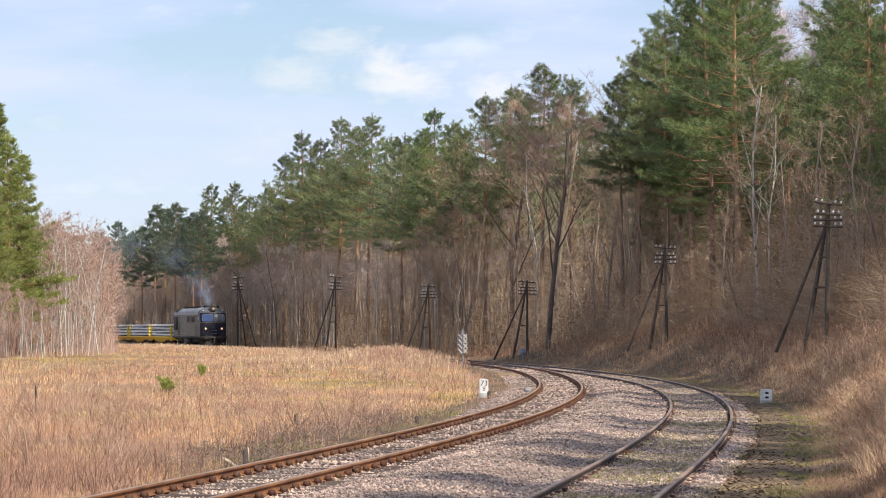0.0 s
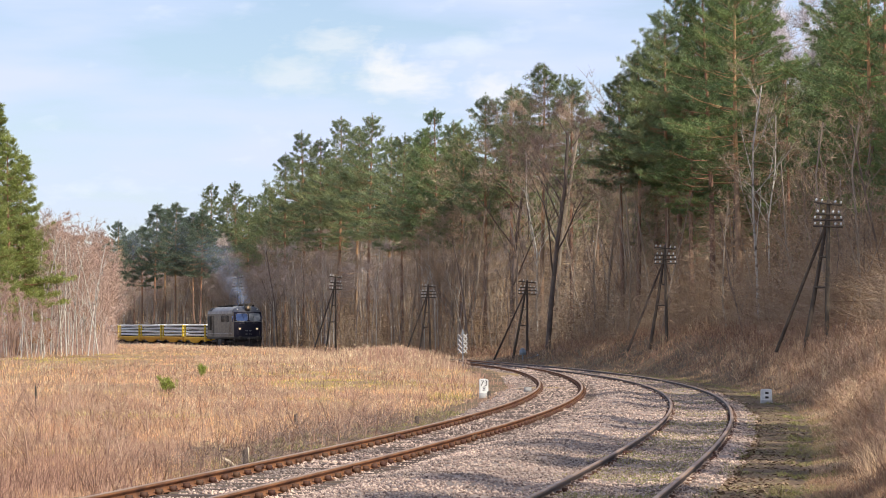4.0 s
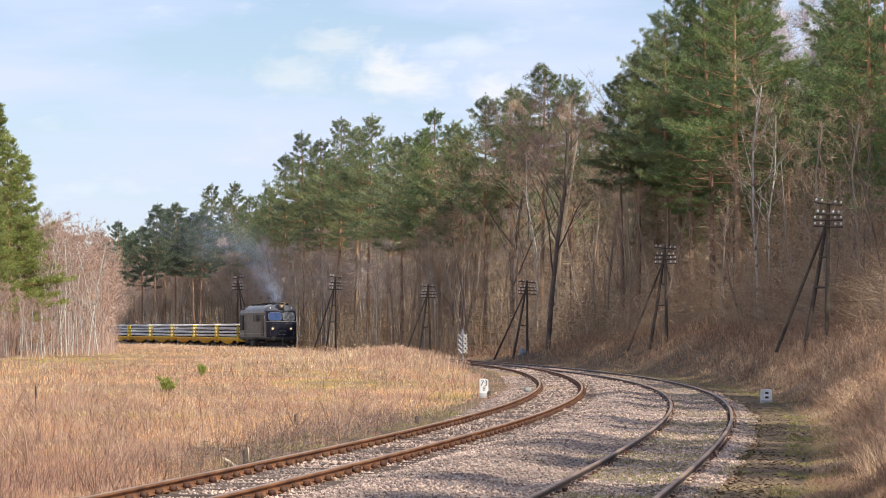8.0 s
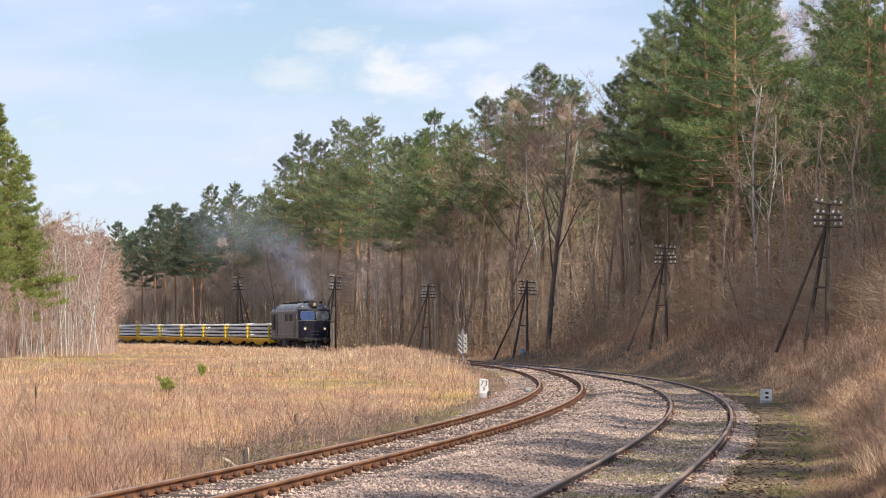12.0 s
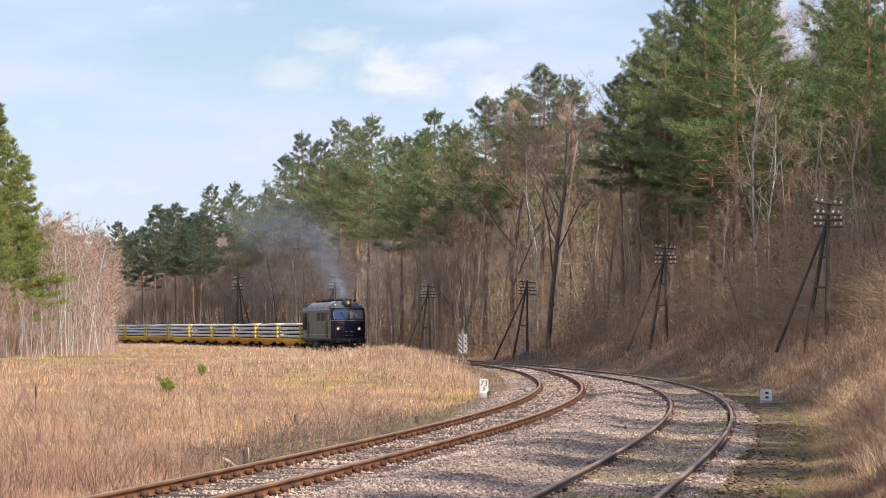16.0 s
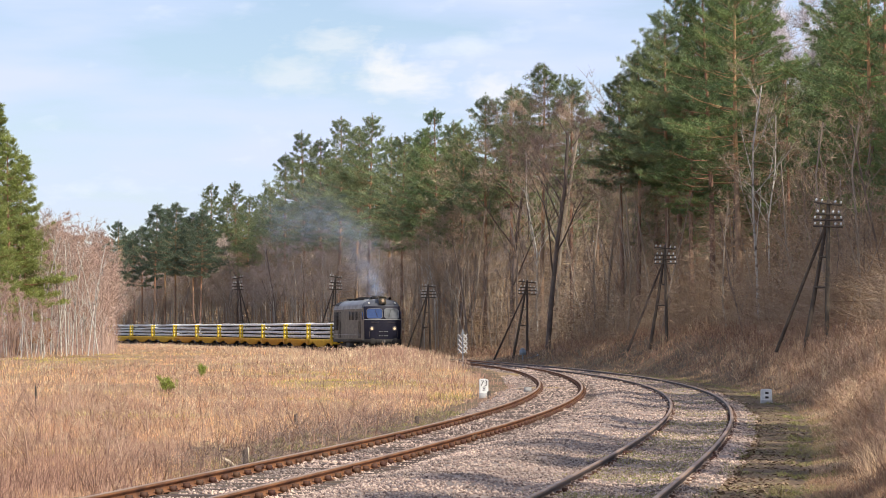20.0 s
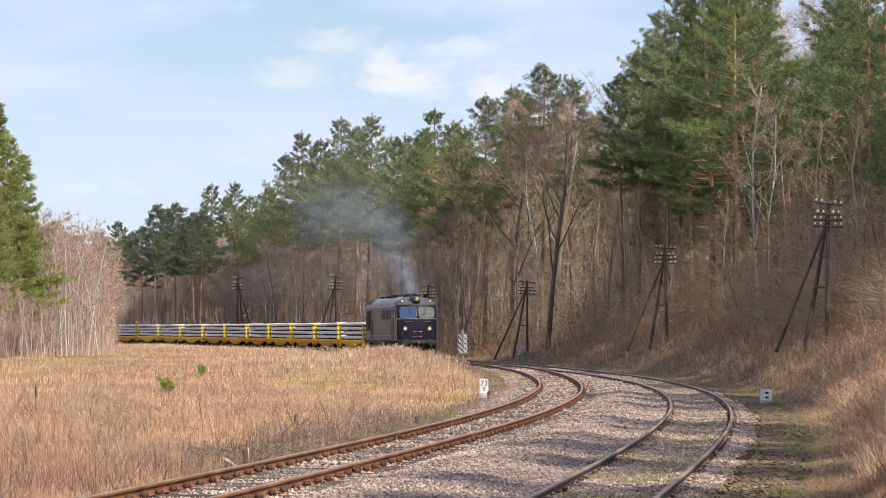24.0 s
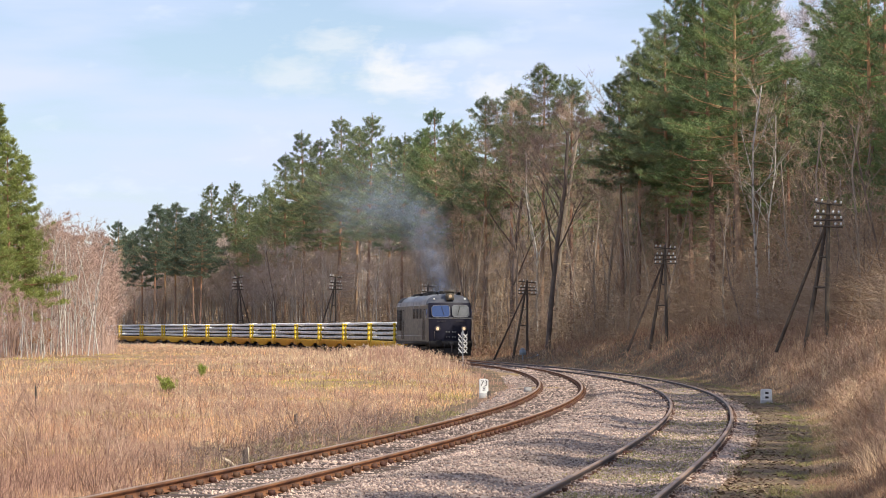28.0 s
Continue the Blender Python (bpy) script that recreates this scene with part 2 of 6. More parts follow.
# ------------------------------------------------------------------ ground and track bed
def sheet(name, xs, ys, zfun, material, label, category):
    if xs.ndim == 2:
        X, Y = xs, np.repeat(ys[:, None], xs.shape[1], 1)
    else:
        X, Y = np.meshgrid(xs, ys)
    V = np.stack([X, Y, zfun(X, Y)], -1).reshape(-1, 3)
    ny, nx = X.shape
    i, j = np.meshgrid(np.arange(ny - 1), np.arange(nx - 1), indexing="ij")
    q = lambda a, b: (a * nx + b).ravel()
    F = np.stack([q(i, j), q(i, j + 1), q(i + 1, j + 1), q(i + 1, j)], 1)
    return tagged(new(name, smooth(npmesh(name, V, F, material))), label, category, kind="structure")


gy = np.concatenate([np.array([-2500, -800, -300, -120, -60, -30.]), np.arange(-10, 110, 1.0), np.arange(110, 420, 2.5), np.geomspace(420, 4500, 24)])
gx = np.concatenate([-np.geomspace(4000, 62, 14), np.arange(-60, -14, 1.5), np.arange(-14, 24, 0.5), np.arange(24, 60, 2), np.geomspace(62, 4000, 14)])
sheet("ground", gx, gy, ground_z, M_SOIL, "brown soil of a dry field and forest floor", "ground")


def bed_z(x, y):
    u, w = x - x_main(y), x - x_left(y)
    z = np.full_like(x, -0.155) - 0.02 * (np.abs(w) < 1.3)
    mid = np.clip(np.minimum(w - 1.2, -u - 1.2) / 0.8, 0, 1)
    z = z + 0.13 * mid
    near_r = np.exp(-((np.abs(u) - 0.75) / 0.5) ** 2) * 0.05
    z = z + near_r + 0.02 * hills(x, y, 0.9, 3) + 0.015 * hills(x, y, 0.35, 7)
    edge = np.minimum(w + 1.55 + 0.8 * np.clip((y - 60) / 30, 0, 1) + 0.25 * hills(x, y, 1.6, 2), 1.70 + 0.3 * hills(x, y, 1.1, 6) + 0.15 * hills(x, y, 0.4, 8) - u)
    return z - 0.5 * np.clip(0.5 - edge, 0, None)


by = np.concatenate([np.arange(-14, 30, 1.0), np.arange(30, 75, 0.2), np.arange(75, 120, 0.5), np.arange(120, 420, 1.5)])
bt = np.linspace(0, 1, 70)
wide_ = np.clip((by - 60) / 30, 0, 1)
lo, hi = np.minimum(x_left(by), x_main(by)) - 2.0 - 0.9 * wide_, x_main(by) + 2.1
BX = lo[:, None] + (hi - lo)[:, None] * bt[None]
sheet("track_bed", BX, by, bed_z, M_BALLAST, "grey and beige gravel track bed", "ballast")

# dark leafy soil of the trackside shelf, the bank and the forest edge
M_SHELF = mat("dark leafy soil", (0.19, 0.135, 0.095), (0.12, 0.088, 0.065), 0.7, 0.95, 0.9, spec=0.02, fine=4.5, c3=(0.20, 0.17, 0.075))
sy_ = np.concatenate([np.arange(-20, 110, 0.6), np.arange(110, 470, 2.0)])
su_ = np.concatenate([np.arange(1.45, 4, 0.17), np.arange(4, 12, 0.5), np.arange(12, 34, 2.0)])
sheet("trackside_bank", x_main(sy_)[:, None] + su_[None], sy_, lambda a, b: ground_z(a, b) + 0.055 + 0.02 * hills(a, b, 0.5, 9), M_SHELF, "dark soil bank and shelf with dead leaves beside the track", "bank")


# mossy dark verge between the siding and the dry field
vy_ = np.concatenate([np.arange(-10, 100, 0.5), np.arange(100, 186, 2.0)])
vu_ = np.arange(-2.2, -0.4, 0.15)
sheet("siding_verge", x_left(vy_)[:, None] - 1.0 + vu_[None] - 0.55 * np.clip((vy_ - 60) / 30, 0, 1)[:, None], vy_, lambda a, b: ground_z(a, b) + 0.035 - 0.06 * np.clip((x_left(b) - a - 2.6) / 0.6, 0, 1) + 0.03 * hills(a, b, 0.6, 4), M_SHELF, "dark mossy soil verge beside the siding", "verge")


# ------------------------------------------------------------------ railway tracks
def swept(y0, y1, cx, off, profile, step=0.8):
    """A profile of (sideways, up) points swept along a centre line at a sideways offset."""
    ys = np.arange(y0, y1 + step, step)
    xs = cx(ys)
    sl = (cx(ys + 0.2) - cx(ys - 0.2)) / 0.4
    nx, ny = 1 / np.hypot(1, sl), -sl / np.hypot(1, sl)
    p = np.array(profile, float)
    V = np.stack([xs[:, None] + nx[:, None] * (off + p[None, :, 0]), ys[:, None] + ny[:, None] * (off + p[None, :, 0]), np.repeat(p[None, :, 1], len(ys), 0)], -1)
    n, k = len(ys), len(p)
    i, j = np.meshgrid(np.arange(n - 1), np.arange(k), indexing="ij")
    q = lambda a, b: (a * k + b % k).ravel()
    return V.reshape(-1, 3), np.stack([q(i, j), q(i, j + 1), q(i + 1, j + 1), q(i + 1, j)], 1)


WEB = [(-0.036, -0.012), (-0.036, -0.04), (-0.009, -0.052), (-0.009, -0.125), (-0.065, -0.14), (-0.065, -0.15), (0.065, -0.15), (0.065, -0.14), (0.009, -0.125), (0.009, -0.052), (0.036, -0.04), (0.036, -0.012)]
HEAD = [(-0.036, -0.012), (-0.03, -0.001), (-0.012, 0.0), (0.012, 0.0), (0.03, -0.001), (0.036, -0.012)]


def obj(name, me, parent=None, label=""):
    o = new(name, me)
    if parent:
        o.parent = parent
    return tagged(o, label) if label else o


def station(cx, y):
    s = float(cx(y + 0.2) - cx(y - 0.2)) / 0.4
    return pose(float(cx(y)), y, 0, 0, 0, -math.degrees(math.atan(s)))


def sleeper_mesh(half, z0, z1):
    s = Soup()
    w, c = 0.125, 0.02
    pts = [(-w, z0), (w, z0), (w, z1 - c), (w - c, z1), (-w + c, z1), (-w, z1 - c)]
    V = [(x, y, z) for x in (-half, half) for y, z in pts]
    s.add(V, [(i, (i + 1) % 6, 6 + (i + 1) % 6, 6 + i) for i in range(6)])
    s.add(V, [(0, 1, 2), (0, 2, 3), (0, 3, 4), (0, 4, 5), (6, 8, 7), (6, 9, 8), (6, 10, 9), (6, 11, 10)])
    return s


def chair_mesh():
    s = Soup()
    for sx in (-1, 1):
        s.box(min(sx * 0.06, sx * 0.17), max(sx * 0.06, sx * 0.17), -0.09, 0.09, -0.162, -0.146)
        s.box(min(sx * 0.045, sx * 0.115), max(sx * 0.045, sx * 0.115), -0.065, 0.065, -0.146, -0.075)
        s.tube([(sx * 0.12, 0.05, -0.15), (sx * 0.12, 0.05, -0.105)], [0.018, 0.015], 6)
    return s


def track(name, cx, y0, y1, m_side, m_head, label, spacing, phase):
    base = tagged(new(name), label, "railway track", kind="structure")
    for off in (-0.7535, 0.7535):
        V, F = swept(y0, y1, cx, off, WEB, 0.6)
        rail = obj("rail", smooth(npmesh("rail", V, F, m_side)), base)
        V, F = swept(y0, y1, cx, off, HEAD, 0.6)
        obj("rail_head", npmesh("rail_head", V, F, m_head), rail, "worn shiny running surface")
    sm = sleeper_mesh(1.25, -0.30, -0.150).mesh("sleeper", M_SLEEPER)
    cm = chair_mesh().mesh("rail_chair", M_CHAIR)
    far_s = Soup()
    proto_s = sleeper_mesh(1.25, -0.30, -0.150)
    y, k = 31.0 + phase, 0
    while y < y1 - 1:
        m = station(cx, y)
        if k < 150:
            s = obj("sleeper", sm, base)
            s.matrix_basis = m
            for off in (-0.7535, 0.7535):
                c = obj("rail_chair", cm, s)
                c.matrix_basis = pose(off, 0, 0)
        else:
            A = np.array(m)
            for V, F in zip(proto_s.v, proto_s.f):
                far_s.add(V @ A[:3, :3].T + A[:3, 3], F - F.min())
        y += spacing
        k += 1
    if far_s.v:
        tagged(obj("sleepers_beyond", far_s.mesh("sleepers_beyond", M_SLEEPER), base), kind="stuff")
    return base


track_main = track("railway_track_main", x_main, -14, 520, M_RAILDARK, M_RAILTOP, "curved main railway track with dark worn rails in old ballast", 0.74, 0.3)
track_side = track("railway_track_siding", x_left, -14, 194, M_RUST, M_RAILTOP, "curved siding track with rusty orange rails on sleepers", 0.74, 0.0)


def fishplates():
    s = Soup()
    for sx in (-1, 1):
        a, b = sorted((sx * 0.014, sx * 0.034))
        s.box(a, b, -0.3, 0.3, -0.125, -0.05)
        for yy in (-0.22, -0.08, 0.08, 0.22):
            s.tube([(sx * 0.03, yy, -0.088), (sx * 0.055, yy, -0.088)], [0.016, 0.016], 6)
    me = s.mesh("fishplate", M_CHAIR)
    for tr, cx, ys in ((track_side, x_left, (44.6, 57.5, 70, 82.5)), (track_main, x_main, (50, 75, 100))):
        for y in ys:
            for off in (-0.7535, 0.7535):
                p = obj("fishplate", me, tr, "bolted rusty rail joint")
                p.matrix_basis = station(cx, y) @ pose(off, 0, 0)


fishplates()


# ------------------------------------------------------------------ trees
rng = np.random.default_rng(7)


def rows_mesh(D, P, length, width):
    """Narrow triangles from points P along directions D."""
    n = len(P)
    L = np.broadcast_to(np.asarray(length, float), (n,))[:, None]
    W = np.broadcast_to(np.asarray(width, float), (n,))[:, None]
    r = rng.normal(size=(n, 3))
    side = np.cross(D, r)
    side /= np.linalg.norm(side, axis=1)[:, None] + 1e-9
    V = np.stack([P - side * W / 2, P + side * W / 2, P + D * L], 1).reshape(-1, 3)
    return V, np.arange(3 * n).reshape(-1, 3)


def unit(v):
    return v / (np.linalg.norm(v, axis=-1, keepdims=True) + 1e-9)


def pine_parts(H, bare, spread, seed, tufts, dense=False, needles=42, broad=1.0):
    """A Scots pine H metres high: lower trunk, orange upper trunk with limbs, crown of flat needle pads."""
    global rng
    rng = np.random.default_rng(seed)
    low, upr, leaf = Soup(), Soup(), Soup()
    z = np.linspace(0, H, 15)
    bow = rng.uniform(0.08, 0.3)
    bend = np.stack([bow * np.sin(z / H * 3 + seed), bow * np.cos(z / H * 2.3 + seed * 2), z], 1)
    rad = 0.0088 * H * (1 - z / H) ** 0.8 + 0.015
    cut = 6
    low.tube(bend[:cut + 1], rad[:cut + 1] * np.r_[1.25, np.ones(cut)], 8)
    upr.tube(bend[cut:], rad[cut:], 7)
    at = lambda h: np.array([np.interp(h, z, bend[:, 0]), np.interp(h, z, bend[:, 1]), h])
    # dead snags below the crown
    for k in range(14):
        h = H * (bare * rng.uniform(0.45, 1.05))
        az, ln = rng.uniform(0, 6.28), rng.uniform(0.5, 1.9)
        d = np.array([math.cos(az), math.sin(az), rng.uniform(-0.35, 0.1)])
        q = at(h)
        upr.tube([q, q + d * ln * 0.5, q + d * ln + [0, 0, 0.1 * ln]], [0.025, 0.016, 0.006], 3)
    tiers = 17 if not dense else 20
    lobes = rng.uniform(0, 6.28, 3), rng.uniform(0.0, 0.30, 3)
    A, B, R = [], [], []

    def shoot(a, b, r):
        A.append(a)
        B.append(b)
        R.append(r)

    for tier in range(tiers):
        arms = rng.integers(4, 6)
        a0 = rng.uniform(0, 6.28)
        for k in range(arms):
            g = min(0.985, max(0.0, (tier + rng.uniform(-0.35, 0.5)) / tiers))
            prof = min(1.0, 0.55 + 1.8 * g) * (1 - g) ** 0.8 if not dense else (1 - g) ** 0.85
            az = a0 + k * 6.283 / arms + rng.uniform(-0.45, 0.45)
            uneven = 1 + sum(w * math.cos((i + 1) * (az - o) + 2 * g) for i, (o, w) in enumerate(zip(*lobes)))
            ln = H * spread * prof * rng.uniform(0.6, 1.15) * uneven + 0.25
            if rng.uniform() < 0.08 and g < 0.8:
                ln *= 1.3
            dirv = np.array([math.cos(az), math.sin(az), rng.uniform(-0.3, 0.08) + 0.5 * g + 0.8 * g ** 3])
            n = 7
            t = np.linspace(0, 1, n)
            p0 = at((bare + (0.97 - bare) * g) * H)
            P = p0 + t[:, None] * dirv * ln
            P[:, 2] += ln * (0.26 * t ** 2.5 - 0.10 * t)
            P += rng.normal(0, 0.022 * ln, (n, 3)) * t[:, None]
            upr.tube(P, (0.007 * ln + 0.009) * (1 - 0.88 * t), 4)
            side = np.array([-math.sin(az), math.cos(az), 0])
            shoot(P[-3], P[-1] + [0, 0, 0.06], 0.11)
            m = 3 + int(ln * 2.0)
            for q in range(m):
                tt = 0.25 + 0.75 * (q + rng.uniform(0, 1)) / m
                base = np.array([np.interp(tt, t, P[:, i]) for i in range(3)])
                sg = 1 if q % 2 else -1
                off = (side * sg * rng.uniform(0.45, 1.0) + dirv * rng.uniform(0.25, 0.8)) * (ln * 0.44 * (1.2 - tt) + 0.12)
                off[2] += 0.2 * np.hypot(off[0], off[1])
                tip = base + off
                upr.tube([base, base + off * 0.55 + [0, 0, 0.03], tip], [0.011, 0.008, 0.004], 3)
                shoot(base + off * 0.35, tip, 0.13)
                for f, turn in ((0.45, -sg), (0.7, sg)):
                    o = base + off * f
                    shoot(o, o + (off * 0.45 + side * turn * 0.32 * np.linalg.norm(off) + [0, 0, 0.10 * np.linalg.norm(off)]) * rng.uniform(0.7, 1.2), 0.12)
    shoot(at(H) - [0, 0, 0.7], at(H) + [0, 0, 0.1], 0.08)
    for k in range(4):
        o = at(H) - [0, 0, 0.5]
        shoot(o, o + [0.3 * math.cos(k * 1.57), 0.3 * math.sin(k * 1.57), 0.32], 0.08)
    A, B, R = np.array(A), np.array(B), np.array(R)
    L = np.linalg.norm(B - A, axis=1)
    n = int(tufts * needles)
    i = rng.choice(len(A), n, p=(L + 0.15) / (L + 0.15).sum())
    axis = unit(B - A)[i]
    out = rng.normal(size=(n, 3))
    out = unit(out - axis * (out * axis).sum(1, keepdims=True) + [0, 0, 0.25])
    f = rng.uniform(0, 1.05, (n, 1))
    P2 = A[i] + (B - A)[i] * f + out * (R[i] * rng.uniform(0, 1, n) * broad)[:, None]
    D2 = unit(axis * 0.75 + out * 0.75 + rng.normal(size=(n, 3)) * 0.25)
    leaf.add(*rows_mesh(D2, P2, rng.uniform(0.11, 0.2, n) * broad, rng.uniform(0.022, 0.042, n) * broad))
    return low, upr, leaf


def bare_parts(H, seed, trunk_frac=0.3, spread=0.33, levels=4, lean=0.05, twigs=900, tw=0.02, upward=0.5, girth=0.0075):
    global rng
    rng = np.random.default_rng(seed)
    wood, fine = Soup(), Soup()
    tips = []

    def grow(p, d, ln, r, lev):
        n = 5 if lev < 2 else 4
        t = np.linspace(0, 1, n)
        wob = np.cumsum(rng.normal(0, 0.06 * ln, (n, 3)), 0) * t[:, None] * 0.5
        wob[:, 2] *= 0.4
        P = p + t[:, None] * d * ln + wob
        end = 0.55 if lev < levels else 0.3
        (wood if lev < 3 else fine).tube(P, r * (1 - (1 - end) * t), (7, 5, 4, 3, 3, 3)[min(lev, 5)])
        if lev >= levels:
            for q in range(4):
                tips.append((P[rng.integers(1, n)], d))
            return
        k = rng.integers(3, 5) if lev else rng.integers(7, 10)
        for c in range(k):
            fr = rng.uniform(0.35, 1.0) if lev else trunk_frac + (1 - trunk_frac) * (c + rng.uniform(0, 0.8)) / k
            b = np.array([np.interp(fr, t, P[:, a]) for a in range(3)])
            side = unit(np.cross(d, rng.normal(size=3)))
            ang = rng.uniform(0.45, 1.0)
            nd = unit(d * math.cos(ang) + side * math.sin(ang) + np.array([0, 0, upward * 0.35]))
            l2 = (H * spread * (1.15 - 0.75 * (fr - trunk_frac) / (1 - trunk_frac)) if lev == 0 else ln * 0.62) * rng.uniform(0.7, 1.15)
            grow(b, nd, l2, r * (1 - 0.5 * fr) * (0.45 if lev == 0 else 0.6), lev + 1)

    grow(np.zeros(3), unit(np.array([lean * rng.normal(), lean * rng.normal(), 1.0])), H * 0.92, girth * H + 0.02, 0)
    idx = rng.integers(0, len(tips), twigs)
    P = np.array([tips[i][0] for i in idx])
    Dv = unit(np.array([tips[i][1] for i in idx]) * 0.8 + rng.normal(size=(twigs, 3)) * 0.7 + [0, 0, 0.25])
    fine.add(*rows_mesh(Dv, P, rng.uniform(0.25, 0.8, twigs) * H / 14, tw))
    return wood, fine


TREES = {}
M_OAK = mat("dark furrowed oak bark", (0.18, 0.14, 0.115), (0.11, 0.088, 0.074), 1.5, 0.95, 0.4, fine=8)


def pine_thing(key, name, label, needle, *args, **kw):
    low, upr, leaf = pine_parts(*args, **kw)
    base = tagged(new(name), label, "tree", "trees of the forest")
    t = obj("trunk", smooth(low.mesh("trunk", M_PINEBARK)), base)
    obj("upper_stem", smooth(upr.mesh("upper_stem", M_PINEUP)), t, "orange-barked upper stem and limbs")
    obj("crown", leaf.mesh("crown", needle), base, "needle tufts")
    TREES[key] = (base, args[0])
    return base


def bare_thing(key, name, label, bark, twig, *args, **kw):
    wood, fine = bare_parts(*args, **kw)
    base = tagged(new(name), label, "tree", "trees of the forest")
    obj("trunk", smooth(wood.mesh("trunk", bark)), base)
    obj("crown", fine.mesh("crown", twig), base, "fine bare branches")
    TREES[key] = (base, args[0])
    return base


USED = set()


def plant(key, x, y, H, turn):
    """Stand a tree of a kind at a place, H metres high."""
    base, h0 = TREES[key]
    s = H / h0
    m = pose(x, y, float(ground_z(x, y)) - 0.1, 0, 0, turn) @ Matrix.Diagonal((s, s, s, 1))
    if key in USED:
        return copy_thing(base, m @ Matrix.Diagonal((*[1 / v for v in base.scale], 1)))
    USED.add(key)
    base.matrix_basis = m
    return base


PINE = "tall Scots pine with orange upper trunk at the forest edge"
pine_thing("p1", "pine_tree", PINE, M_NEEDLE, 20, 0.50, 0.17, 11, 1100)
pine_thing("p2", "pine_tree", PINE, M_NEEDLE, 20, 0.56, 0.155, 12, 1000)
pine_thing("p3", "pine_tree", PINE, M_DEEP, 20, 0.42, 0.185, 13, 1300)
pine_thing("p4", "pine_tree", PINE, M_NEEDLE, 20, 0.58, 0.15, 14, 1000)
pine_thing("p5", "pine_tree", "broad dark pine with low hanging boughs", M_DEEP, 20, 0.30, 0.215, 15, 1700)
pine_thing("p6", "pine_tree", PINE, M_NEEDLE, 20, 0.46, 0.165, 16, 1200)
pine_thing("p7", "pine_tree", "broad dark pine with low hanging boughs", M_DEEP, 20, 0.34, 0.20, 17, 1600)
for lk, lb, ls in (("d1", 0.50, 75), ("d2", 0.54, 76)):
    pine_thing(lk, "conifer_tree", "conifer at the wood's far end, coloured dark blue-green for shade and haze", M_DARKNEEDLE, 20, lb, 0.175, ls, 900, broad=1.3)
for lk, lb, ls in (("q1", 0.52, 71), ("q2", 0.58, 72), ("q3", 0.46, 73), ("q4", 0.6, 74)):
    pine_thing(lk, "pine_tree", PINE, M_NEEDLE, 20, lb, 0.20, ls, 560, needles=26, broad=1.5)
pine_thing("y1", "young_pine", "dense bright green young pine beside the field", M_SPRUCE, 15, 0.24, 0.17, 21, 1500, dense=True)
pine_thing("y2", "young_pine", "dense bright green young pine beside the field", M_SPRUCE, 15, 0.28, 0.18, 22, 1500, dense=True)
bare_thing("b1", "bare_tree", "leafless brown broadleaf tree in the forest", M_BARK, M_TWIG, 16, 31, twigs=2600, tw=0.026)
bare_thing("b2", "bare_tree", "leafless brown broadleaf tree in the forest", M_BARK, M_TWIG, 16, 32, spread=0.25, trunk_frac=0.4, girth=0.006)
bare_thing("b3", "bare_tree", "slender leafless tree with a straight stem", M_BARK, M_TWIG, 16, 33, spread=0.17, trunk_frac=0.35, twigs=700, girth=0.005)
# bark and twigs are paled to grey-mauve to paint in distant haze
for lk, ls in (("b4", 51), ("b5", 52)):
    bare_thing(lk, "bare_tree", "leafless young broadleaf tree, paled grey-mauve for far haze", mat("bark paled for far haze", (0.42, 0.36, 0.31), (0.29, 0.24, 0.21), 1.2, 0.95, 0.4, vary=0.3, fine=9), mat("twigs paled mauve for far haze", (0.52, 0.42, 0.36), (0.39, 0.31, 0.27), 0.3, 0.95, 0, vary=0.25, island=0.25), 14, ls, spread=0.24, trunk_frac=0.25, levels=4, twigs=2200, tw=0.022, upward=0.8, girth=0.0055)
bare_thing("oak", "oak_tree", "wide leafless oak with thick forking limbs", M_OAK, mat("grey brown oak twigs", (0.235, 0.17, 0.145), (0.16, 0.115, 0.10), 0.3, 0.95, 0, island=0.25), 17, 34, spread=0.30, trunk_frac=0.33, levels=5, twigs=9000, tw=0.016, girth=0.0105, upward=0.45)
bare_thing("w1", "birch_tree", "white-stemmed leafless birch among brown trees", M_BIRCH, M_TWIG, 16, 35, spread=0.2, trunk_frac=0.4, twigs=1000, upward=0.8, girth=0.0030)
bare_thing("w2", "birch_tree", "white-stemmed leafless birch among brown trees", M_BIRCH, M_TWIG, 16, 36, spread=0.24, trunk_frac=0.3, twigs=1000, lean=0.12, upward=0.8, girth=0.0042)
bare_thing("w3", "birch_tree", "slim white-stemmed birch in the young thicket", M_BIRCH, M_TWIGRED, 10, 44, spread=0.22, trunk_frac=0.3, levels=3, twigs=700, tw=0.02, lean=0.10, upward=0.9, girth=0.0042)
bare_thing("w4", "birch_tree", "slim white-stemmed birch in the young thicket", M_BIRCH, M_TWIGRED, 10, 45, spread=0.26, trunk_frac=0.22, levels=3, twigs=700, tw=0.02, lean=0.12, upward=0.9, girth=0.0034)
bare_thing("w5", "birch_tree", "tall birch with a pale lavender haze of fine twigs", M_BIRCH, mat("pale lavender birch twigs", (0.66, 0.60, 0.62), (0.52, 0.45, 0.47), 0.3, 0.9, 0, island=0.2), 18, 46, spread=0.24, trunk_frac=0.4, twigs=5200, tw=0.022, upward=0.9, girth=0.0042)
bare_thing("r1", "bare_sapling", "leafless reddish young tree with pale stems", M_BIRCH, M_TWIGRED, 10, 37, spread=0.3, trunk_frac=0.12, levels=3, twigs=2600, tw=0.024, upward=1.0)
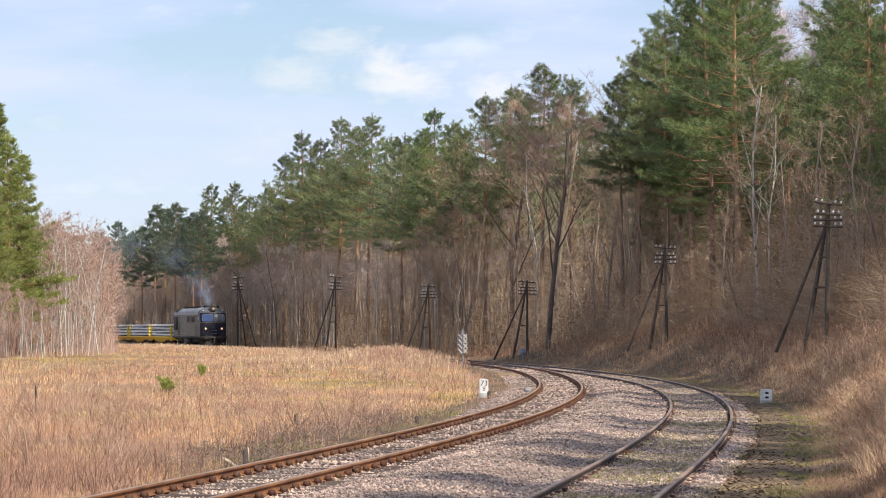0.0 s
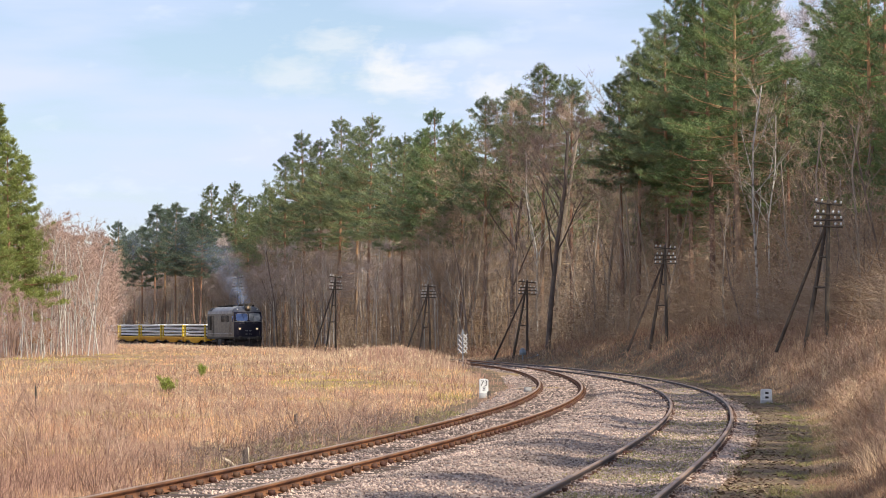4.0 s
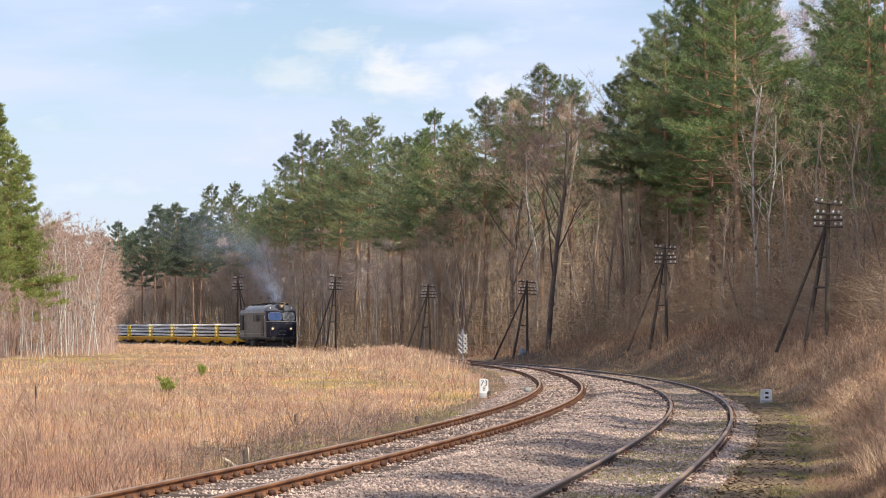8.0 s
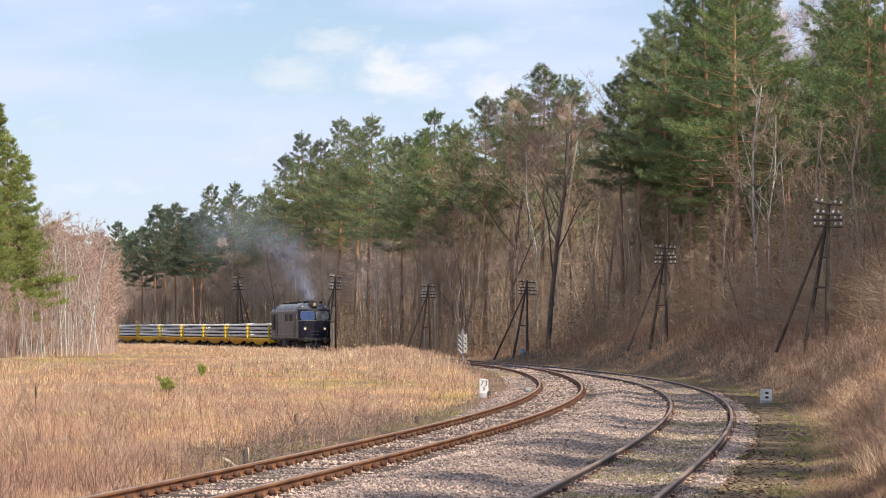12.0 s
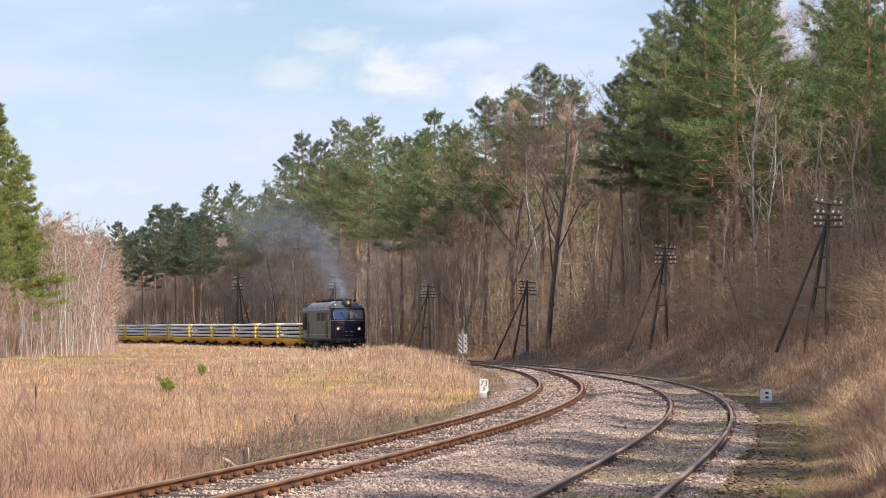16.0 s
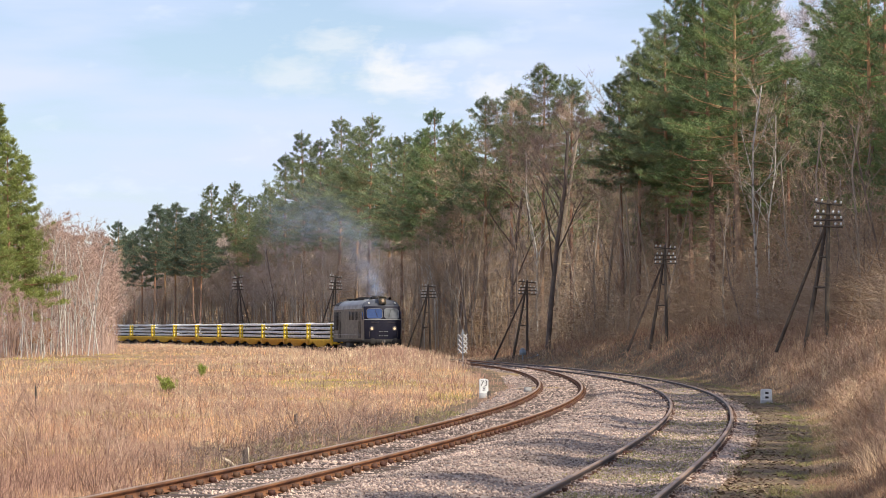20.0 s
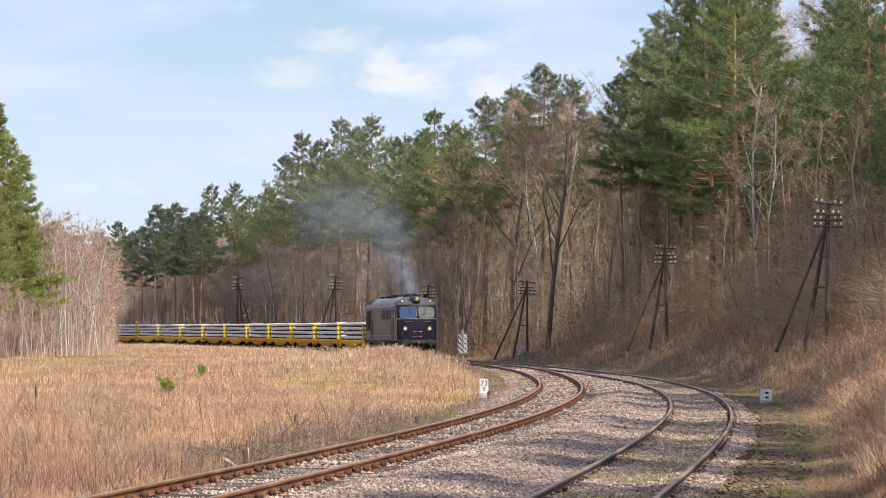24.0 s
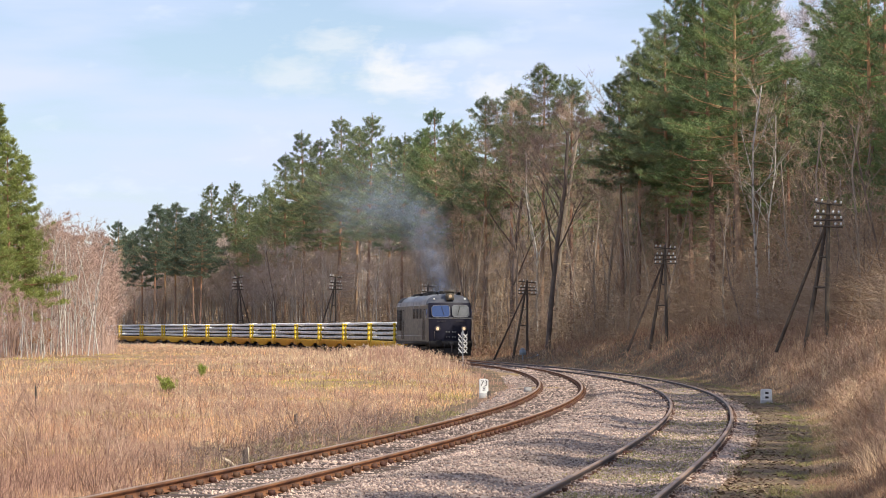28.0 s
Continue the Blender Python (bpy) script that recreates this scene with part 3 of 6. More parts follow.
bare_thing("r2", "bare_sapling", "leafless reddish young tree with pale stems", M_TWIGRED, M_TWIGRED, 10, 38, spread=0.36, trunk_frac=0.08, levels=3, twigs=2600, tw=0.024, upward=0.8)

bare_thing("r3", "bare_sapling", "leafless reddish young tree with pale stems", M_TWIGRED, M_TWIGRED, 10, 39, spread=0.4, trunk_frac=0.05, levels=3, twigs=2800, tw=0.022, upward=0.7)
for sk, sd in (("s1", 61), ("s2", 62), ("s3", 63)):
    bare_thing(sk, "sapling", "slim leafless brown sapling at the forest edge", M_BARK, M_TWIG, 8, sd, spread=0.22, trunk_frac=0.2, levels=3, twigs=420, tw=0.016, upward=0.9, lean=0.12, girth=0.0035)

F_PX = 5200.0


def by_view(key, col, top, y, turn):
    """A tree by its bearing (column), the height that its top reaches and its distance."""
    x = (col - 784) / F_PX * y
    while key[0] in "pqbwo" and col > 150 and x - float(x_main(y)) < 8.5:
        y += 2.0
        x = (col - 784) / F_PX * y
    plant(key, x, y, EYE + (582 - top) / F_PX * y - float(ground_z(x, y)) + 0.1, turn)


SKYLINE_NEAR = [("p5", 1548, -130, 128), ("p7", 1600, 30, 119), ("p3", 1512, 90, 150), ("p5", 1250, -60, 152), ("p1", 1180, 15, 158), ("p3", 1310, -90, 148), ("p2", 1128, 88, 172), ("p4", 1100, 130, 178), ("p1", 1340, 30, 176),
                ("p3", 1500, -80, 142), ("p5", 1570, -70, 136), ("p2", 1488, -40, 164), ("p3", 1210, -30, 175), ("p2", 1280, -40, 190), ("p5", 1530, 40, 160), ("p3", 1330, -70, 162), ("p5", 1285, -90, 172), ("p2", 1165, 60, 182), ("p5", 1290, 30, 168), ("p3", 1230, 60, 164), ("p5", 1500, 150, 150), ("p5", 1560, 120, 142), ("p5", 1440, 270, 168), ("p5", 1385, 300, 176), ("p5", 1530, 240, 152)]
SKYLINE_MID = [("p2", 1015, 135, 212), ("p4", 960, 114, 216), ("p2", 907, 152, 228), ("p1", 860, 168, 222), ("p3", 775, 192, 206), ("p1", 745, 235, 212),
               ("p1", 715, 238, 224), ("p6", 655, 203, 242), ("p1", 600, 208, 246), ("p4", 632, 225, 252), ("p6", 535, 233, 256), ("p1", 505, 272, 266),
               ("p1", 570, 246, 262), ("p1", 690, 240, 236), ("p1", 820, 225, 226), ("p2", 1060, 200, 220), ("p1", 800, 215, 236)]
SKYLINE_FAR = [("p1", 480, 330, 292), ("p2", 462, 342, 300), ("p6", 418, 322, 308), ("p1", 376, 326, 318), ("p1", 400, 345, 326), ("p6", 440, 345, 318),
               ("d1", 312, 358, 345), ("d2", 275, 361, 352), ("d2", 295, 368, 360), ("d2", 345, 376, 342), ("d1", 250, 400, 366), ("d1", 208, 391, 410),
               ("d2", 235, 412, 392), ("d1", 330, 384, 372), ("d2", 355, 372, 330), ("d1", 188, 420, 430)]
for k, (key, col, top, y) in enumerate(SKYLINE_NEAR + SKYLINE_MID + SKYLINE_FAR):
    by_view({"p1": "p6", "p5": "p7"}.get(key, key) if k % 2 else key, col, top, y, k * 47)
plant("oak", 6.75, 190.0, 15.2, 20)
for k, (key, col, top, y) in enumerate([("b1", 905, 205, 216), ("b1", 1000, 192, 222), ("b2", 1040, 205, 226), ("b1", 930, 200, 232), ("b2", 1090, 195, 205), ("b1", 1120, 170, 200), ("b1", 985, 215, 210), ("b1", 1075, 330, 165), ("b2", 1110, 300, 160), ("b1", 1150, 345, 158), ("b3", 1185, 330, 162), ("b2", 1050, 300, 172)]):
    by_view(key, col, top, y, k * 61)
by_view("w1", 952, 235, 212, 0)
plant("w2", 14.6, 136.0, 12.4, 60)
plant("w1", 15.4, 139.0, 11.0, 160)
by_view("w1", 1425, 20, 195, 90)
by_view("w2", 1405, 10, 210, 10)
for k, (col, top, y) in enumerate(((1392, -20, 184), (1418, -45, 178), (1442, -10, 188), (1404, 25, 172))):
    by_view("w5", col, top, y, k * 97)
for k, (key, col, top, y) in enumerate([("y1", 18, 235, 205), ("y2", -12, 178, 212), ("y2", 34, 270, 214), ("y1", -40, 260, 200), ("y2", 44, 395, 206), ("y1", -10, 330, 196)]):
    by_view(key, col, top, y, k * 71)
for k in range(64):
    col = 36 + k * 2.25 + (k * 37 % 13)
    top = 385 + 0.36 * max(0, col - 90) + (k * 29 % 90)
    by_view(("r1", "r2", "r1", "r3")[k % 4], col, top, 222 + (k * 53 % 90), k * 83)

# the wood behind the edge: rows of pines, broadleaves and birches
SKY_COL = [100, 200, 300, 480, 560, 700, 800, 900, 1050, 1100, 1150, 1568]
SKY_TOP = [450, 425, 385, 350, 275, 255, 235, 215, 205, 150, 95, 10]
pick = np.random.default_rng(3)
for k in range(400):
    y = 125 + 390 * pick.uniform()
    u = pick.uniform(11, 34) if y < 215 else pick.uniform(9.5, 44)
    x = float(x_main(y)) + u
    col = 784 + F_PX * x / y
    if col > 1640 or col < 130:
        continue
    key = str(pick.choice(["q1", "q2", "q4", "q1", "q3", "b1", "b2", "b3", "w1", "b2", "b3"]))
    if 1365 < col < 1455 and y > 150:
        continue
    if 570 < col < 1190 and key[0] == "q" and (k % 2 or col > 960):
        key = "b3"
    if key[0] != "q" and col > 1150 and k % 3 == 0:
        by_view("q3", col, float(np.interp(col, SKY_COL, SKY_TOP)) + 60 + 40 * (k % 5), y, k * 31)
        continue
    if key[0] != "q" and (col > 1080 or y < 190):
        plant(str(pick.choice(["s1", "s2", "s3", "w1"])), x, y, pick.uniform(6, 10), pick.uniform(0, 360))
        continue
    lift = pick.uniform(0, 60) if key[0] == "q" else pick.uniform(110, 280)
    by_view(key, col, float(np.interp(col, SKY_COL, SKY_TOP)) + lift, y, pick.uniform(0, 360))
# slim saplings along the edge
for k in range(330):
    y = 105 + 300 * pick.uniform() ** 1.1
    x = float(x_main(y)) + pick.uniform(6.5, 20)
    if abs(x) > 0.158 * y + 1:
        continue
    plant(str(pick.choice(["s1", "s2", "s3", "s2"])), x, y, pick.uniform(4.5, 10.5), pick.uniform(0, 360))
for k in range(190):
    y = 225 + 200 * pick.uniform()
    x = float(x_main(y)) + pick.uniform(6.5, 13)
    plant(str(pick.choice(["b4", "b5", "w1", "b1", "b4"] if y > 245 else ["b2", "b3", "w1", "b1", "b4"])), x, y, pick.uniform(8.0, 12.5), pick.uniform(0, 360))
for k in range(90):
    y = 285 + 130 * pick.uniform()
    x = float(x_main(y)) + pick.uniform(5.6, 9.5)
    plant(str(pick.choice(["b4", "b5", "b4", "w1", "s2"])), x, y, pick.uniform(8.5, 12.5), pick.uniform(0, 360))
for k in range(13):
    y = 206 + (k * 31 % 14)
    plant(("w3", "w4")[k % 2], (62 + k * 9.4 - 784) / F_PX * y, y, 9.4 - 0.16 * k + (k * 17 % 30) / 18, k * 77)
for k in range(16):
    y = 188 + (k * 13 % 10)
    plant(("r2", "r3", "w3", "r1")[k % 4], (-6 + k * 5.6 + (k * 7 % 5) - 784) / F_PX * y, y, 3.2 + (k * 19 % 20) / 11, k * 59)
# the same wood carried on unseen beside and behind the camera, to shade the near bank
for k in range(80):
    row = k % 3
    y = -28 + 1.85 * k + pick.uniform(-1, 1)
    x = float(x_main(y)) + (pick.uniform(9.5, 11.5) if row < 2 else pick.uniform(12, 19))
    if x < 0.165 * y + 2 or k % 5 in (1, 3) or (44 < y < 66 and k % 3):
        continue
    plant(str(pick.choice(["q1", "q3", "q3", "q2"])), x, y, pick.uniform(12, 15.5), pick.uniform(0, 360))


# more unseen pines just right of the view, added to shade the forest edge
for k in range(10):
    y = 74 + 8.4 * k + pick.uniform(-1, 1)
    plant(str(pick.choice(["q1", "q3", "q4"])), 0.165 * y + 2.5 + pick.uniform(0, 9), y, pick.uniform(14, 18), pick.uniform(0, 360))
for k in range(24):
    y = 104 + 3.0 * k + pick.uniform(-1, 1)
    plant(("q3", "q1", "q4")[k % 3], 0.163 * y + 1.8 + pick.uniform(0, 6), y, pick.uniform(14, 18), pick.uniform(0, 360))


def deep_wood():
    """The unbroken depth of the wood: distant stems, brush and boughs."""
    r = np.random.default_rng(91)
    n = 110000
    y = r.uniform(150, 640, n)
    col = r.uniform(110, 1640, n)
    x = (col - 784) / F_PX * y
    u = x - x_main(y)
    k = (u > 20) & (u < 75)
    x, y, col = x[k], y[k], col[k]
    zt = EYE + (582 - np.interp(col, SKY_COL, SKY_TOP) - 75) / F_PX * y
    z = ground_z(x, y)
    hh = r.uniform(0, 1, len(x)) ** 0.95
    P = np.stack([x, y, z + (zt - z) * hh * 0.93], 1)
    D = unit(r.normal(size=(len(x), 3)) * [0.6, 0.6, 0.5] + [0, 0, 0.7])
    global rng
    rng = np.random.default_rng(92)
    g = hh > 0.55
    for name, kk, m, ln, wd, label in (("deep_wood_stems", ~g, M_SHRUB, (1.5, 4.5), (0.10, 0.3), "dim brown depth of the wood"), ("deep_wood_boughs", g, M_NEEDLE, (0.6, 1.6), (0.35, 0.9), "dark green boughs deep in the wood")):
        c = int(kk.sum())
        V, F = rows_mesh(D[kk], P[kk], r.uniform(*ln, c), r.uniform(*wd, c))
        tagged(new(name, npmesh(name, V, F, m)), label, "woodland", kind="stuff")


deep_wood()


def brushwood():
    """Fine leafless branches filling the edge of the wood."""
    r = np.random.default_rng(95)
    n = 130000
    y = 1 / r.uniform(1 / 480, 1 / 95.0, n)
    x = x_main(y) + 6.8 + r.uniform(0, 1, n) ** 1.3 * 16
    col = 784 + F_PX * x / y
    k = (col > 120) & (col < 1600)
    x, y, col = x[k], y[k], col[k]
    n = len(x)
    z = ground_z(x, y)
    top = np.interp(y, [95, 200, 480], [7.5, 10.5, 12.5])
    edge = np.clip((x - x_main(y) - 5.5) / 7, 0.25, 1)
    P = np.stack([x, y, z + 0.3 + top * edge * r.uniform(0, 1, n) ** 1.4], 1)
    D = unit(r.normal(size=(n, 3)) * [0.85, 0.85, 0.4] + [0, 0, 0.25])
    global rng
    rng = np.random.default_rng(96)
    pick2 = hills(x, y, 7, 4) + r.normal(0, 0.35, n) > 0.1
    for name, kk, m, label in (("brushwood", pick2, M_BRUSH, "reddish brown leafless brushwood along the forest edge"), ("grey_brushwood", ~pick2, M_TWIG, "grey brown leafless brushwood along the forest edge")):
        c = int(kk.sum())
        V, F = rows_mesh(D[kk], P[kk], r.uniform(0.5, 1.9, c), np.maximum(0.014, y[kk] * 0.00011) * r.uniform(0.6, 1.5, c))
        tagged(new(name, npmesh(name, V, F, m)), label, "undergrowth", kind="stuff")
    # the pale thicket at the end of the field
    n = 16000
    y = r.uniform(215, 320, n)
    col = r.uniform(-30, 208, n)
    x = (col - 784) / F_PX * y
    hmax = (EYE + (582 - 400 - 0.36 * np.maximum(col - 90, 0)) / F_PX * y) * 0.85
    P = np.stack([x, y, hmax * r.uniform(0, 1, n) ** 1.2], 1)
    D = unit(r.normal(size=(n, 3)) * [0.7, 0.7, 0.4] + [0, 0, 0.7])
    V, F = rows_mesh(D, P, r.uniform(0.4, 1.5, n), y * 0.00012 * r.uniform(0.6, 1.4, n))
    tagged(new("thicket_twigs", npmesh("thicket_twigs", V, F, M_TWIGRED)), "pinkish fine twigs of the young thicket", "undergrowth", kind="stuff")


M_BRUSH = mat("red brown brushwood", (0.43, 0.275, 0.165), (0.28, 0.18, 0.11), 0.1, 0.95, 0, island=0.45)
brushwood()


def bank_brush():
    """Knee-high twiggy brush on the bank."""
    r = np.random.default_rng(97)
    n = 90000
    y = 1 / r.uniform(1 / 260, 1 / 42.0, n)
    u = 2.9 + r.uniform(0, 1, n) ** 0.9 * 6.5
    x = x_main(y) + u
    clump = hills(x, y, 1.9, 14) + 0.7 * hills(x, y, 0.8, 3) + 0.25 * np.minimum(u - 3, 3)
    k = (x < 0.158 * y + 1) & (clump + r.normal(0, 0.3, n) > 0.05)
    x, y, u, clump = x[k], y[k], u[k], clump[k]
    n = len(x)
    P = np.stack([x, y, ground_z(x, y) + np.clip(0.25 + 0.45 * clump, 0.1, 1.1) * r.uniform(0, 1, n) ** 1.3], 1)
    D = unit(r.normal(size=(n, 3)) * [0.8, 0.8, 0.5] + [0, 0, 0.6])
    global rng
    rng = np.random.default_rng(98)
    c2 = hills(x, y, 3.5, 6) + r.normal(0, 0.3, n) > 0.0
    for name, kk, m, label in (("bank_brush", c2, M_BANKRED, "rusty red brown twiggy brush on the bank"), ("bank_twigs", ~c2, M_BRUSH, "brown dead twigs and stalks on the bank")):
        c = int(kk.sum())
        V, F = rows_mesh(D[kk], P[kk], r.uniform(0.15, 0.55, c), np.maximum(0.008, y[kk] * 0.00013) * r.uniform(0.6, 1.5, c))
        tagged(new(name, npmesh(name, V, F, m)), label, "undergrowth", kind="stuff")


M_BANKRED = mat("rusty dead bracken", (0.50, 0.285, 0.18), (0.33, 0.185, 0.12), 0.4, 0.95, 0, island=0.45, through_light=0.15)
bank_brush()


# ------------------------------------------------------------------ train
def part(name, s, material, parent, label="", m=None, soft=False):
    me = s.mesh(name, material) if isinstance(s, Soup) else s
    if soft:
        smooth(me)
    o = new(name, me)
    o.parent = parent
    if m is not None:
        o.matrix_basis = m
    return tagged(o, label) if label else o


M_HULL = mat("dusty dark olive paint", (0.155, 0.138, 0.108), (0.105, 0.092, 0.073), 0.5, 0.6, 0.05, fine=5, c3=(0.215, 0.185, 0.145))
M_FRONT = mat("black blue cab paint", (0.014, 0.014, 0.026), (0.021, 0.020, 0.030), 1.2, 0.5, 0.0, spec=0.12, fine=7)
M_ROOF = mat("dusty grey roof", (0.34, 0.335, 0.33), (0.24, 0.24, 0.24), 0.8, 0.6, 0.05, fine=6)
M_PANEL = mat("dusty blue grey hatch", (0.27, 0.275, 0.29), (0.20, 0.205, 0.22), 0.8, 0.5, 0.05, fine=6)
M_CABTOP = mat("sooty dark blue grey cab roof", (0.11, 0.115, 0.13), (0.075, 0.075, 0.085), 1, 0.45, 0.03)
M_BLACK = mat("sooty black iron", (0.02, 0.019, 0.018), (0.035, 0.03, 0.026), 1.5, 0.7, 0.1)
M_STEEL = mat("worn wheel steel", (0.16, 0.14, 0.13), (0.08, 0.07, 0.065), 2, 0.5, 0.1, metal=0.6)
M_YELLOW = mat("weathered yellow paint", (0.90, 0.56, 0.05), (0.78, 0.42, 0.035), 1.3, 0.65, 0.1, vary=0.12, fine=6, c3=(0.55, 0.27, 0.04))
M_YBRIGHT = mat("bright yellow paint", (0.80, 0.60, 0.05), (0.70, 0.48, 0.04), 2, 0.55, 0.05)
M_CONC = mat("new concrete", (0.84, 0.83, 0.80), (0.74, 0.73, 0.71), 0.7, 0.85, 0.2, island=0.12, vary=0.06, fine=8)
M_WOODSP = mat("spacer timber", (0.10, 0.085, 0.07), (0.06, 0.05, 0.045), 2, 0.9)
M_WHITE = mat("white paint", (0.80, 0.79, 0.76), (0.66, 0.65, 0.62), 3, 0.6, 0.05, fine=14)
M_LAMP = lamp_mat("headlight glow", (1.0, 0.66, 0.36), 0.9)
M_DIM = lamp_mat("dim headlight glow", (1.0, 0.62, 0.3), 0.35)
# the blue base colour paints the sky's reflection into the glass
M_GLASS = mat("dark glass with sky reflection painted in", (0.035, 0.065, 0.17), (0.045, 0.075, 0.18), 1, 0.08, 0, spec=0.6)

# opaque grey, painted for the lighter cab inside without the sky's reflection
M_CLEAR = mat("window glass greyed for the lighter cab inside", (0.17, 0.18, 0.19), (0.11, 0.115, 0.12), 1.3, 0.1, 0, spec=0.6)

VMAIN_S = np.arange(640, -20, -0.5)
VMAIN_X = x_main(VMAIN_S)
ARC = np.r_[0, np.cumsum(np.hypot(np.diff(VMAIN_X), np.diff(VMAIN_S)))]
ARC = ARC - np.interp(-420, -VMAIN_S, ARC)
TIMES = [0.5 * k for k in range(57)]


def on_track(s):
    return np.array([np.interp(s, ARC, VMAIN_X), np.interp(s, ARC, VMAIN_S)])


def nose(t):
    """How far along the track the locomotive's front has come."""
    return 108.62 + 5.104 * t - 0.0221 * t * t


def vehicle_pose(s_front, length, inset):
    a, b = on_track(s_front - inset), on_track(s_front - length + inset)
    c, d = (a + b) / 2, a - b
    return pose(c[0], c[1], 0, 0, 0, math.degrees(math.atan2(d[1], d[0])))


def arch_section(w, z0, ztop, x, k=7):
    """Half-oval roof section from eave to eave."""
    t = np.linspace(0, math.pi, 2 * k + 1)
    c, s = np.cos(t), np.sin(t)
    return np.stack([np.full_like(t, x), w * np.sign(c) * np.abs(c) ** 0.85, z0 + (ztop - z0) * s ** 0.75], 1)


def loft(secs, close=False):
    s = Soup()
    n, k = len(secs), len(secs[0])
    V = np.concatenate(secs)
    i, j = np.meshgrid(np.arange(n - 1), np.arange(k if close else k - 1), indexing="ij")
    q = lambda a, b: (a * k + b % k).ravel()
    s.add(V, np.stack([q(i, j), q(i, j + 1), q(i + 1, j + 1), q(i + 1, j)], 1))
    return s


def disc(s, c, r, depth, sides=16):
    """A short drum along x with a closed front."""
    t = np.arange(sides) * 2 * math.pi / sides
    ring = lambda x, rr: np.stack([np.full(sides, x), c[1] + rr * np.cos(t), c[2] + rr * np.sin(t)], 1)
    secs = [ring(c[0], r), ring(c[0] + depth * 0.8, r), ring(c[0] + depth, r * 0.88), ring(c[0] + depth, r * 0.02)]
    s.v += (l := loft(secs, True)).v
    s.f += [f + s.n for f in l.f]
    s.n += l.n


def ring(s, c, r0, r1, depth, sides=18):
    t = np.arange(sides) * 2 * math.pi / sides
    mk = lambda x, rr: np.stack([np.full(sides, x), c[1] + rr * np.cos(t), c[2] + rr * np.sin(t)], 1)
    l = loft([mk(c[0], r1), mk(c[0] + depth, r1), mk(c[0] + depth, r0), mk(c[0], r0)], True)
    s.v += l.v
    s.f += [f + s.n for f in l.f]
    s.n += l.n


def wheelset(r=0.52):
    """Two flanged wheels on an axle that lies along y."""
    s = Soup()
    t = np.arange(20) * 2 * math.pi / 20
    for sy in (-1, 1):
        prof = [(0.80, 0.10), (0.80, r * 0.82), (0.815, r), (0.70, r + 0.0), (0.69, r + 0.03), (0.67, r + 0.03), (0.67, r * 0.8), (0.70, 0.10)]
        secs = [np.stack([rr * np.cos(t), np.full(20, sy * yy), rr * np.sin(t)], 1) for yy, rr in prof]
        l = loft(secs, True)
        s.v += l.v
        s.f += [f + s.n for f in l.f]
        s.n += l.n
        for k in range(3):
            a = k * 2 * math.pi / 3
            s.tube([(0.2 * math.cos(a), sy * 0.81, 0.2 * math.sin(a)), (0.36 * math.cos(a), sy * 0.815, 0.36 * math.sin(a))], [0.05, 0.04], 5)
    s.tube([(0, -0.98, 0), (0, 0.98, 0)], [0.085, 0.085], 8)
    return s


WHEEL = smooth(wheelset().mesh("wheelset", M_STEEL))
WHEELS = []


def bogie(parent, cx, axles, name="bogie"):
    s = Soup()
    ends = max(axles) + 0.55
    for sy in (-1, 1):
        a, b = sorted((sy * 0.95, sy * 1.09))
        s.box(cx - ends, cx + ends, a, b, 0.62, 0.84)
        for ax in axles:
            s.box(cx + ax - 0.16, cx + ax + 0.16, a, b + 0.05, 0.38, 0.68)
        for k in range(len(axles) - 1):
            m = (axles[k] + axles[k + 1]) / 2
            s.tube([(cx + m, sy * 1.02, 0.35), (cx + m, sy * 1.02, 0.62)], [0.13, 0.13], 8)
    s.box(cx - 0.4, cx + 0.4, -1.0, 1.0, 0.6, 0.9)
    bg = part(name, s, M_BLACK, parent)
    for ax in axles:
        w = part("wheelset", WHEEL, None, bg, "worn steel wheels")
        WHEELS.append((w, cx + ax, 0.52))
    return bg


